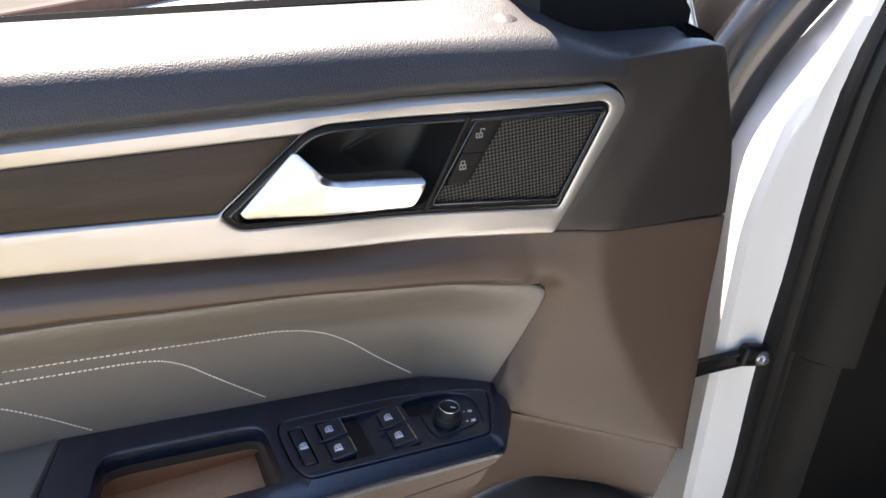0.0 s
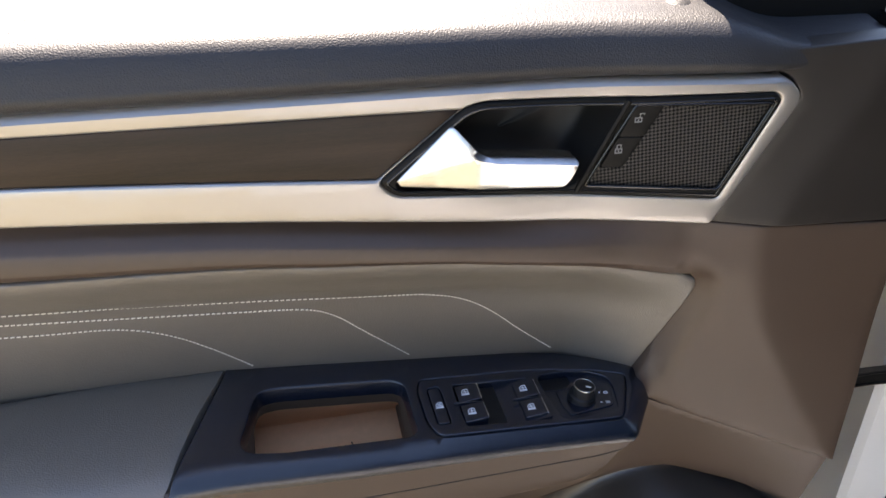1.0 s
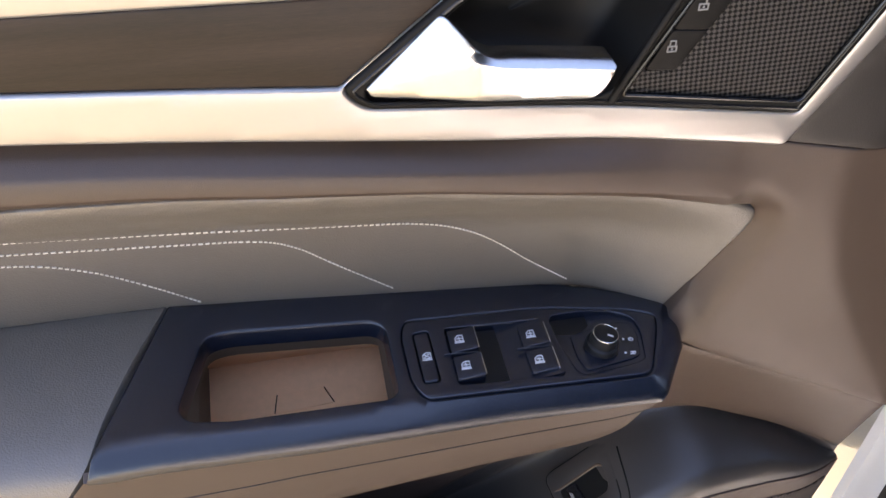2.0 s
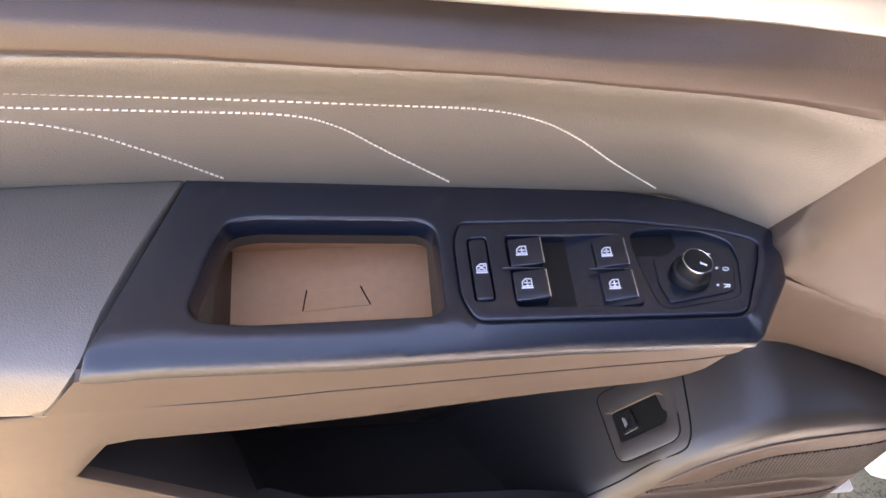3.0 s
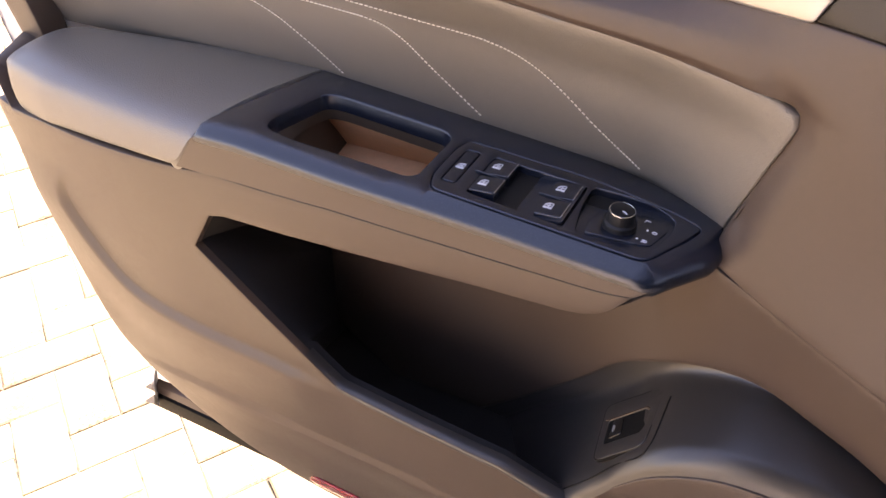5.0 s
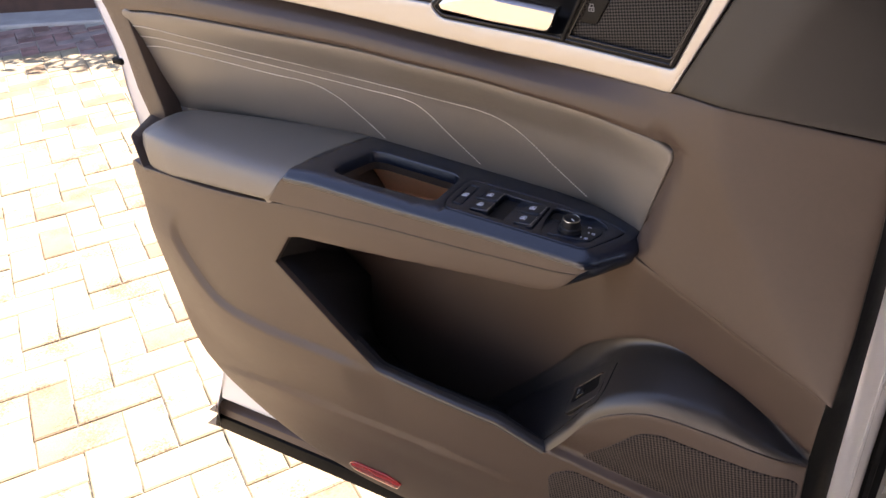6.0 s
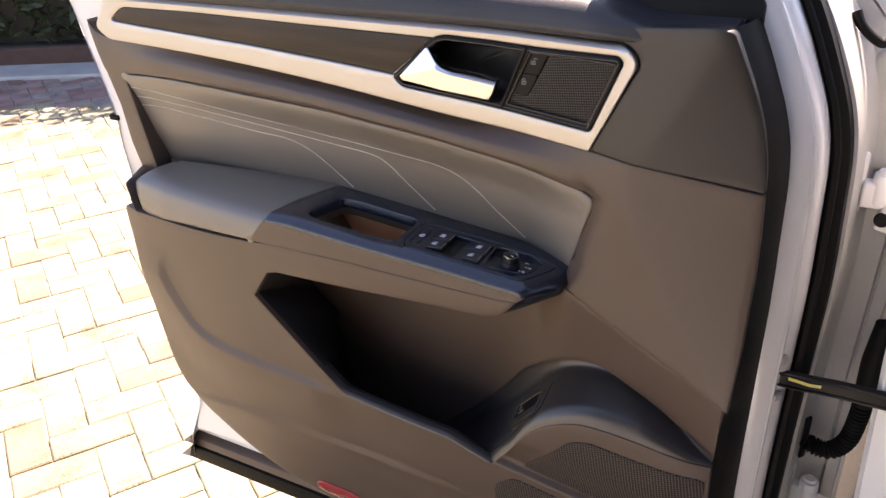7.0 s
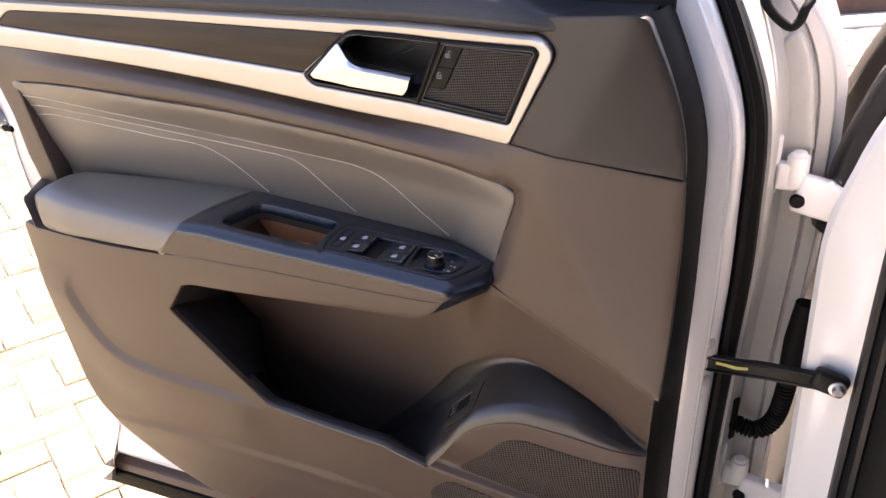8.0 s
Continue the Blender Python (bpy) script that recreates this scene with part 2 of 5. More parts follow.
def sheet(outline, H, step=0.012, r=0.002, depth=0.01, holes=(), lines=(), place=front, skirt=True):
    """A bmesh of a moulded piece: an outline filled with a fine net at the depths H(u, v), with its rim rounded by r and turned back by depth."""
    from mathutils.geometry import delaunay_2d_cdt
    out = resample(outline, step)
    if area2(out) < 0:
        out = out[::-1]
    cut = []
    for h in holes:
        h = resample(h, step)
        cut.append(h if area2(h) < 0 else h[::-1])
    pts, edges = [], []

    def add(line, closed=True):
        i0 = len(pts)
        pts.extend(line.tolist())
        n = len(line)
        edges.extend((i0 + i, i0 + (i + 1) % n) for i in range(n if closed else n - 1))

    for p in (out, *cut):
        add(p)
        if r > 0:
            for k in (0.12, 0.4, 1.0):
                ring = inset(p, r * k)
                keep = gap(p, ring) > 0.8 * r * k
                i0, n = len(pts), len(ring)
                at = {int(j): i0 + m for m, j in enumerate(np.nonzero(keep)[0])}
                pts.extend(ring[keep].tolist())
                edges.extend((at[j], at[(j + 1) % n]) for j in at if (j + 1) % n in at)
    for ln in lines:
        ln = resample(ln, step, False)
        ln = ln[inside(out, ln)]
        if len(ln) > 1:
            add(ln, False)
    lo, hi = out.min(0), out.max(0)
    gx, gy = np.meshgrid(np.arange(lo[0], hi[0], step) + step * 0.31, np.arange(lo[1], hi[1], step) + step * 0.37)
    g = np.stack([gx.ravel(), gy.ravel()], 1)
    if len(g):
        g = g[inside(out, g)]
        for p in (out, *cut):
            g = g[gap(p, g) > r + step * 0.4]
        for ln in lines:
            if len(g):
                g = g[gap(resample(ln, step, False), g, False) > step * 0.35]
        pts.extend(g.tolist())
    vs, _, fs, *_ = delaunay_2d_cdt([Vector(p) for p in pts], edges, [], 0, 1e-6)
    q = np.array([tuple(v) for v in vs])
    tri = np.array([f for f in fs if len(f) == 3])
    mid = q[tri].mean(1)
    ok = inside(out, mid)
    for p in cut:
        ok &= ~inside(p, mid)
    tri = tri[ok]
    d = np.full(len(q), 9.0)
    for p in (out, *cut):
        d = np.minimum(d, gap(p, q))
    h = np.array([H(a, b) for a, b in q])
    if r > 0:
        w = np.clip(1 - d / r, 0, 1)
        h = h + r * (1 - np.sqrt(np.maximum(0, 1 - w * w)))
    bm = bmesh.new()
    used = sorted(set(tri.ravel().tolist()))
    made = {i: bm.verts.new(place(q[i][0], q[i][1], h[i])) for i in used}
    for a, b, c in tri.tolist():
        u, v = q[b] - q[a], q[c] - q[a]
        if u[0] * v[1] - u[1] * v[0] < 0:
            b, c = c, b
        try:
            bm.faces.new((made[a], made[b], made[c]))
        except ValueError:
            pass
    if skirt:
        rim = [e for e in bm.edges if len(e.link_faces) == 1]
        back = {}
        off = Vector(place(0, 0, depth)) - Vector(place(0, 0, 0))
        for e in rim:
            for v in e.verts:
                if v not in back:
                    back[v] = bm.verts.new(v.co + off)
        for e in rim:
            a, b = e.link_loops[0].vert, e.link_loops[0].link_loop_next.vert
            bm.faces.new((b, a, back[a], back[b]))
    if r >= 0.0008:
        bmesh.ops.dissolve_degenerate(bm, dist=0.00022, edges=bm.edges[:])
    return bm


def finish(bm, sharp=38):
    bmesh.ops.remove_doubles(bm, verts=bm.verts[:], dist=0.00006)
    for f in bm.faces:
        f.smooth = True
    for e in bm.edges:
        if len(e.link_faces) == 2 and e.calc_face_angle(0) > radians(sharp):
            e.smooth = False


def part(name, bm, material, parent=None, label="", kind="", sharp=38):
    me = bpy.data.meshes.new(name)
    finish(bm, sharp)
    bm.to_mesh(me)
    bm.free()
    me.materials.append(material)
    ob = new(name, me)
    if parent is not None:
        ob.parent = parent
        if parent.type == "EMPTY":
            ob.matrix_parent_inverse = Matrix.Translation(-parent.location)
    return tagged(ob, label=label, kind=kind)


def box(cx, cy, cz, sx, sy, sz, bevel=0.0, turn=None, bm=None):
    """A box of full sizes, with bevelled edges, turned about its centre."""
    b = bmesh.new()
    bmesh.ops.create_cube(b, size=1)
    for v in b.verts:
        v.co = Vector((v.co.x * sx, v.co.y * sy, v.co.z * sz))
    if bevel:
        bmesh.ops.bevel(b, geom=b.edges[:], offset=bevel, segments=3, profile=0.5, affect="EDGES")
    m = Matrix.Translation((cx, cy, cz))
    if turn is not None:
        m = m @ turn
    b.transform(m)
    return b if bm is None else join(bm, b)


def join(bm, other):
    me = bpy.data.meshes.new("tmp")
    other.to_mesh(me)
    other.free()
    bm.from_mesh(me)
    bpy.data.meshes.remove(me)
    return bm


def loft(sections, bm=None, closed=False, caps=False):
    """Skin through rows of points."""
    bm = bm or bmesh.new()
    rows = [[bm.verts.new(p) for p in s] for s in sections]
    for a, b in zip(rows, rows[1:]):
        n = len(a)
        for i in range(n if closed else n - 1):
            bm.faces.new((a[i], a[(i + 1) % n], b[(i + 1) % n], b[i]))
    if caps:
        bm.faces.new(rows[0][::-1])
        bm.faces.new(rows[-1])
    bmesh.ops.recalc_face_normals(bm, faces=bm.faces[:])
    return bm


def tube(path, radius, sides=14, flat=1.0, bm=None):
    """A round bar along a path; radius: a number or one for each point."""
    rows, n = [], len(path)
    side = None
    for i, p in enumerate(path):
        d = (Vector(path[min(i + 1, n - 1)]) - Vector(path[max(i - 1, 0)])).normalized()
        if side is None:
            side = d.orthogonal().normalized()
        side = (side - d * side.dot(d)).normalized()
        up = d.cross(side)
        r = radius if isinstance(radius, (int, float)) else radius[i]
        rows.append([tuple(Vector(p) + r * (math.cos(a) * side + flat * math.sin(a) * up)) for a in np.linspace(0, 2 * math.pi, sides, endpoint=False)])
    return loft(rows, bm, True, True)


def lathe(profile, m, sides=32, bm=None, caps=True):
    """A turned piece from (radius, height) pairs, laid by the pose m."""
    rows = [[tuple(m @ Vector((r * math.cos(a), r * math.sin(a), h))) for a in np.linspace(0, 2 * math.pi, sides, endpoint=False)] for r, h in profile]
    return loft(rows, bm, True, caps)


def lerp(x, xs, ys):
    return float(np.interp(x, xs, ys))


def soft(x, xs, ys, w):
    """As lerp, with its kinks eased over a width w."""
    return float(np.mean(np.interp(x + w * np.linspace(-1, 1, 9), xs, ys)))


# ---- ground ----
def herringbone():
    """Paver rows of (corner along, corner across, upright or flat), nearest first."""
    out = []
    for i in range(-52, 80):
        for j in range(-34, 35):
            x, y = i + 2 * j, i - 2 * j
            out += [(x, y, 0), (x + 2, y - 1, 1)]
    return out


PW = 0.1015
PU, PV = Vector((math.cos(radians(58.5)), math.sin(radians(58.5)), 0)), Vector((-math.sin(radians(58.5)), math.cos(radians(58.5)), 0))
PO = Vector((-1.243, 0.224, 0)) - PW * (2 * PU - PV)


def paver_bm(sx, sy, bm=None, m=None):
    """One paver with a chamfered top, its corner at 0, its top at 0."""
    g, c, k = 0.0017, 0.004, 0.05
    def ring(d, z):
        return [(g + d, g + d, z), (sx - g - d, g + d, z), (sx - g - d, sy - g - d, z), (g + d, sy - g - d, z)]
    bm = bm or bmesh.new()
    rows = [[bm.verts.new(m @ Vector(p) if m else p) for p in s] for s in (ring(0, -k), ring(0, -0.0035), ring(c, 0))]
    for a, b in zip(rows, rows[1:]):
        for i in range(4):
            bm.faces.new((a[i], a[(i + 1) % 4], b[(i + 1) % 4], b[i]))
    bm.faces.new(rows[-1])
    return bm


def build_ground():
    bm = bmesh.new()
    bmesh.ops.create_grid(bm, x_segments=60, y_segments=60, size=300)
    for v in bm.verts:
        v.co.z = -0.0065
    part("ground", bm, sand_material(), label="sandy ground under the pavers", kind="structure")
    pav = tagged(new("pavement"), "cream sandstone pavers laid in herringbone", "pavement", kind="structure")
    pav.location = (-1.5, 0.6, 0)
    rng = random.Random(4)
    shapes = []
    for sx, sy in ((2 * PW, PW), (PW, 2 * PW)):
        bm = paver_bm(sx, sy)
        me = bpy.data.meshes.new("paver")
        bm.to_mesh(me)
        bm.free()
        me.materials.append(PAVER)
        shapes.append(me)
    turn = Matrix((PU, PV, Vector((0, 0, 1)))).transposed().to_4x4()
    far, red = bmesh.new(), bmesh.new()
    spots = []
    for x, y, up in herringbone():
        c = PO + PW * (x * PU + y * PV)
        along = (c - Vector((-4.46, 2.48, 0))).dot(Vector((-0.482, 0.876, 0)))
        if along > -0.16 or c.x < -7 or c.x > 5.0 or c.y < -5.0:
            continue
        spots.append(((c - Vector((-1.35, 0.45, 0))).length, c, up, along > -0.75))
    spots.sort(key=lambda s: s[0])
    for k, (_, c, up, border) in enumerate(spots):
        m = Matrix.Translation(c + Vector((0, 0, rng.uniform(-0.0025, 0.0025)))) @ turn @ pose(0, 0, 0, rng.uniform(-0.5, 0.5), rng.uniform(-0.5, 0.5), rng.uniform(-0.6, 0.6))
        if border:
            paver_bm(*((2 * PW, PW), (PW, 2 * PW))[up], red, m)
        elif k < 300:
            ob = new("paver", shapes[up])
            ob.parent = pav
            ob.matrix_parent_inverse = Matrix.Translation(-pav.location)
            ob.matrix_basis = m
        else:
            paver_bm(*((2 * PW, PW), (PW, 2 * PW))[up], far, m)
    part("pavers_beyond", far, PAVER, pav, kind="stuff")
    part("border_pavers", red, RED_PAVER, pav, "reddish grey pavers along the kerb", kind="stuff")


KD, KN = Vector((0.876, 0.482, 0)), Vector((-0.482, 0.876, 0))
KO = Vector((-4.46, 2.48, 0))


def build_far():
    """The kerb, the edging and the hedge behind it."""
    def along(a, b, n0, n1, z0, z1, wob=0.0, seg=1):
        rows = []
        for s in np.linspace(a, b, seg + 1):
            w = wob * noise.noise((s * 3, 0, 0))
            o = KO + KD * float(s)
            rows.append([tuple(o + KN * n0 + Vector((0, 0, z0))), tuple(o + KN * (n0 + w) + Vector((0, 0, z1 - 0.01))), tuple(o + KN * (n0 + 0.01 + w) + Vector((0, 0, z1))),
                         tuple(o + KN * n1 + Vector((0, 0, z1))), tuple(o + KN * n1 + Vector((0, 0, z0)))])
        return loft(rows, None, True, True)
    part("kerb", along(-5, 7, -0.06, 0.26, -0.02, 0.02), KERB, label="pale concrete kerb strip in the shade", kind="structure")
    tagged(part("garden_edging", along(-5, 7, 0.26, 0.34, -0.02, 0.13, 0.01, 60), MULCH, label="low red-brown garden edging along the kerb"), category="edging")
    part("planting_bed", along(-5, 7, 0.34, 2.6, -0.02, 0.1), SOIL, label="dark soil bed under the hedge", kind="structure")
    rng = random.Random(8)
    bm = bmesh.new()
    for _ in range(26000):
        s, d, z = rng.uniform(-3.2, 4.5), rng.random() ** 1.6, rng.random()
        top_z = 2.35 + 0.25 * noise.noise((s * 1.3, 3, 0))
        c = KO + KD * s + KN * (0.42 + 0.1 * noise.noise((s * 2, z * 4, 1)) + 0.75 * d) + Vector((0, 0, 0.12 + z * top_z))
        t = Euler((rng.uniform(-1.2, 1.2), rng.uniform(-1.2, 1.2), rng.uniform(0, 6.3))).to_matrix()
        l, w = rng.uniform(0.03, 0.07), rng.uniform(0.012, 0.026)
        vs = [bm.verts.new(c + t @ Vector(p)) for p in ((0, -l, 0), (w, 0, 0.006), (0, l, 0), (-w, 0, 0.006))]
        bm.faces.new(vs)
    hedge = tagged(new("hedge"), "dense dark green leafy hedge behind the kerb", "hedge")
    hedge.location = KO + KN * 0.7
    part("foliage", bm, LEAF, hedge, kind="stuff")
    core = along(-3.2, 4.5, 0.6, 1.3, 0.05, 2.25, 0.1, 40)
    part("woody_core", core, SOIL, hedge, "dark twiggy inside of the hedge")


# ---- the door's trim: depths of its surfaces ----
def y_trim(x, z=0):
    return soft(x, (-0.6, 0.15, 0.3, 0.36, 0.47), (0.0, -0.006, -0.027, -0.03, -0.024), 0.03)


def y_low(x, z):
    """The bulged lower shell in front of the pocket."""
    f = soft(x, (-0.58, -0.5, -0.3, 0.12, 0.3, 0.41, 0.44, 0.46), (-0.03, -0.06, -0.088, -0.084, -0.066, -0.051, -0.039, -0.026), 0.02 if x > 0.36 else 0.06)
    g = soft(z, (0.30, 0.40, 0.52, 0.66, 0.82, 0.9), (0.25, 0.62, 0.85, 0.97, 1.02, 1.06), 0.05)
    return f * g


def y_back(x, z):
    """The wall behind the pocket, running out into the front panel."""
    return soft(x, (-0.25, -0.1, 0.0, 0.08, 0.165, 0.19, 0.215, 0.25, 0.33, 0.46), (0.07, 0.07, 0.07, 0.064, 0.035, 0.022, 0.012, 0.004, -0.008, -0.026), 0.025)


def y_front(x, z):
    """The panel ahead of the leather: it swells out to a bowed crease and runs flat to its front edge."""
    xa = soft(z, (0.767, 0.80, 0.85, 0.90, 0.95, 1.0, 1.05), (0.458, 0.437, 0.402, 0.3715, 0.341, 0.321, 0.316), 0.012)
    ya = lerp(z, (0.767, 0.80, 0.85, 0.90, 1.0, 1.05), (-0.0425, -0.0395, -0.037, -0.0355, -0.037, -0.034))
    return lerp(x, (0.25, xa, 0.465), (lerp(z, (0.875, 1.0), (-0.0235, -0.0195)), ya, y_edge(z)))


def y_edge(z):
    """Depth of the trim's front edge, by height."""
    return lerp(z, (0.6, 0.76, 0.767, 0.80, 0.85, 0.90, 0.95, 1.04, 1.21), (-0.026, -0.028, -0.0415, -0.038, -0.0335, -0.0285, -0.025, -0.0245, -0.021))


def y_corner(x, z):
    """The corner panel over it, with a softer crease."""
    xc = lerp(z, (1.045, 1.2), (0.318, 0.40))
    return soft(x, (0.25, xc, 0.464), (-0.0205, -0.0355, y_edge(z)), 0.008)


def z_arm(x):
    return lerp(x, (-0.6, -0.13, 0.25), (0.9315, 0.9305, 0.8925))


DOOR = tagged(new("car_door"), "open white car door with grey plastic trim and leather insert", "car door")
DOOR.location = (0, 0.08, 0.3)


HOOD = [(-0.511, 1.067), (-0.45, 1.0715), (-0.38, 1.0725), (-0.27, 1.070), (-0.17, 1.066), (-0.1, 1.062), (-0.04, 1.0555), (0.05, 1.047), (0.107, 1.039), (0.175, 1.029), (0.24, 1.0165), (0.266, 1.0105)]


def build_upper_trim():
    # belt pad: the grained upper roll under the window
    prof = [(0.004, 1.188), (-0.010, 1.1905), (-0.0155, 1.197), (-0.0140, 1.2035), (-0.0108, 1.2115), (-0.0062, 1.2190), (0.0015, 1.2248), (0.013, 1.2278), (0.03, 1.2300), (0.058, 1.236), (0.07, 1.235), (0.072, 1.21)]
    rows = []
    for x in np.linspace(-0.565, 0.412, 110):
        x = float(x)
        dz = soft(x, (-0.55, 0.265, 0.33, 0.45), (0.010, 0.0, -0.016, -0.026), 0.015)
        dy = y_trim(x) + 0.006
        k = soft(x, (0.28, 0.335), (0, 1), 0.02)
        row = []
        for p in smooth(prof, 4):
            y, z = p[0] + dy * (1 if p[0] < 0.02 else 0.3), p[1] + dz * lerp(p[1], (1.19, 1.22), (0, 1))
            flat = (max(y, y_trim(x) + 0.0035), min(z, 1.2062 + 0.1 * max(0, y)))
            row.append((x, y + (flat[0] - y) * k, z + (flat[1] - z) * k))
        rows.append(row)
    part("belt_pad", loft(rows), PLASTIC_UP, DOOR, "grained dark plastic roll under the window")
    bm = lathe([(0.0, 0.0022), (0.007, 0.002), (0.0095, 0.0008), (0.0105, -0.004)], Matrix.Translation((0.238, 0.024, 1.2292)) @ pose(0, 0, 0, 14, 0, 0), 24)
    part("trim_plug", bm, PLASTIC_UP, DOOR, "round screw cover on the pad")
    # silver surround
    outer = rounded([(-0.536, 1.1405), (-0.513, 1.1235), (-0.33, 1.1165), (-0.13, 1.1015), (0.10, 1.0755), (0.20, 1.069), (0.2695, 1.0635), (0.3225, 1.17), (0.307, 1.187), (0.1, 1.1895), (-0.5, 1.193)],
                    [0.012, 0.012, 0.09, 0.1, 0.1, 0.05, 0.004, 0.012, 0.014, 0.1, 0.02], 8)
    wood = rounded([(-0.499, 1.153), (-0.43, 1.1485), (-0.225, 1.1385), (-0.064, 1.127), (0.003, 1.1215), (0.0645, 1.1715), (-0.13, 1.1735), (-0.32, 1.176), (-0.47, 1.1745)],
                   [0.01, 0.02, 0.02, 0.02, 0.001, 0.001, 0.03, 0.02, 0.012])
    bezel = rounded([(0.004, 1.1205), (0.0155, 1.1075), (0.16, 1.0955), (0.2705, 1.0875), (0.305, 1.1685), (0.3, 1.175), (0.19, 1.1735), (0.08, 1.1765), (0.066, 1.1725)],
                    [0.006, 0.008, 0.02, 0.004, 0.004, 0.006, 0.02, 0.012, 0.012], 5)
    def z_bevel(x):
        return 1.183 + lerp(x, (-0.5, 0.1, 0.3), (0.002, 0.0, -0.001))
    part("silver_trim", sheet(outer, lambda x, z: y_trim(x) - 0.005 + 0.008 * max(0, (z - z_bevel(x)) / 0.010), 0.008, 0.0025, 0.02, [wood, bezel], [[(x, z_bevel(x) + d) for x in np.linspace(-0.52, 0.3, 90).tolist()] for d in (0.0, 0.0012)]), SILVER, DOOR, "satin silver trim strip")
    part("wood_insert", sheet(wood, lambda x, z: y_trim(x) - 0.003, 0.014, 0.0015, 0.01), WOOD, DOOR, "dark brown wood-grain strip")
    # handle bezel with its slot
    slot = rounded([(0.0165, 1.1195), (0.020, 1.1115), (0.147, 1.1035), (0.157, 1.106), (0.184, 1.1655), (0.18, 1.1695), (0.082, 1.1715), (0.071, 1.167)],
                   [0.003, 0.005, 0.01, 0.006, 0.004, 0.004, 0.01, 0.008], 4)
    grille = rounded([(0.1625, 1.1035), (0.2685, 1.0965), (0.2985, 1.1675), (0.1945, 1.1685)], [0.003, 0.004, 0.004, 0.003])
    def yb(x, z):
        return y_trim(x) - 0.0065
    bez = part("handle_bezel", sheet(bezel, yb, 0.012, 0.0025, 0.015, [slot, grille]), BEZEL, DOOR, "black bezel round the door handle")
    rows = []
    ring = resample(slot, 0.012)
    for k, (dy, s) in enumerate(((0.0, 1.0), (0.012, 0.985), (0.034, 0.93), (0.042, 0.85), (0.045, 0.4), (0.045, 0.0))):
        c = ring.mean(0)
        rows.append([(*(c + (p - c) * s)[:1], yb(p[0], 0) + 0.002 + dy, (c + (p - c) * s)[1]) for p in ring])
    part("handle_cup", loft(rows, None, True), CUP, bez, "deep black recess behind the lever", sharp=80)
    # lever: a wedge that narrows to a flat bar
    lever = rounded([(0.0168, 1.1222), (0.0195, 1.1170), (0.142, 1.1078), (0.1482, 1.1155), (0.1528, 1.1285), (0.1512, 1.1308), (0.086, 1.1375), (0.077, 1.1415), (0.0590, 1.1605), (0.0555, 1.1605)],
                    [0.001, 0.002, 0.004, 0.003, 0.001, 0.001, 0.010, 0.008, 0.002, 0.001], 4)
    def z_ridge(x):
        return lerp(x, (0.017, 0.072, 0.09, 0.155), (1.1222, 1.1385, 1.1335, 1.1265))
    def yl(x, z):
        y = y_trim(x) - lerp(x, (0.015, 0.05, 0.075, 0.16), (0.009, 0.014, 0.019, 0.018))
        return y + max(0, z - z_ridge(x)) * lerp(x, (0.072, 0.09), (0.25, 1.6)) + max(0, z_ridge(x) - z) * 0.12
    ridge = [[(x, z_ridge(x) + d) for x in np.linspace(0.018, 0.153, 30).tolist()] for d in (0.0, 0.0006)]
    part("handle_lever", sheet(lever, yl, 0.004, 0.0009, 0.012, lines=ridge), SATIN, DOOR, "chromed pull lever", sharp=28)
    # raised rims of the bezel and the bar between lever and grille
    for ring, r in ((inset(resample(bezel, 0.004)[:: 1 if area2(resample(bezel, 0.004)) > 0 else -1], 0.0042), 0.0011), (resample(grille, 0.004), 0.0012)):
        path = [(p[0], yb(p[0], 0) + 0.0002, p[1]) for p in ring.tolist()]
        part("bezel_rim", tube(path + path[:2], r, 8), GLOSS, bez, "raised glossy rim")
    bar = [(x, yb(x, 0) - 0.0005, z) for x, z in ((0.1565, 1.0995), (0.164, 1.117), (0.1785, 1.15), (0.1885, 1.1725))]
    part("bezel_bar", tube(smooth(bar, 4), 0.0024, 10), BEZEL, bez, "rounded bar beside the grille")
    # lock buttons and tweeter
    keys = rounded([(0.1735, 1.1178), (0.1915, 1.117), (0.2175, 1.1676), (0.1955, 1.1678)], [0.003, 0.005, 0.003, 0.002])
    part("tweeter_grille", sheet(grille, lambda x, z: y_trim(x) - 0.004, 0.012, 0.001, 0.006, [keys]), TWEETER, DOOR, "black perforated tweeter grille")
    for a, b, locked in ((0.0, 0.497, True), (0.503, 1.0, False)):
        p0, p1, p2, p3 = (np.array(q) for q in ((0.174, 1.1183), (0.1912, 1.1178), (0.2166, 1.1672), (0.1958, 1.1674)))
        q = [tuple(p0 + (p3 - p0) * a), tuple(p1 + (p2 - p1) * a), tuple(p1 + (p2 - p1) * b), tuple(p0 + (p3 - p0) * b)]
        key = part("lock_button", sheet(rounded(q, 0.0025), lambda x, z: y_trim(x) - 0.0052, 0.005, 0.0006, 0.006), BEZEL, DOOR)
        cx, cz = np.mean(q, 0)
        part("lock_symbol", padlock(cx - 0.0025, y_trim(cx - 0.0025) - 0.0056, cz + 0.004, locked), GREY_INK, key, "dim printed padlock")
    # window-line corner panel in front of the silver strip
    quarter = rounded([(0.2702, 1.0645), (0.4622, 1.0445), (0.4605, 1.072), (0.453, 1.112), (0.4395, 1.15), (0.413, 1.2095), (0.395, 1.2125), (0.287, 1.204), (0.287, 1.1895), (0.3085, 1.1885), (0.3240, 1.17)],
                      [0.002, 0.004, 0.02, 0.03, 0.03, 0.006, 0.02, 0.004, 0.002, 0.01, 0.01], 5)
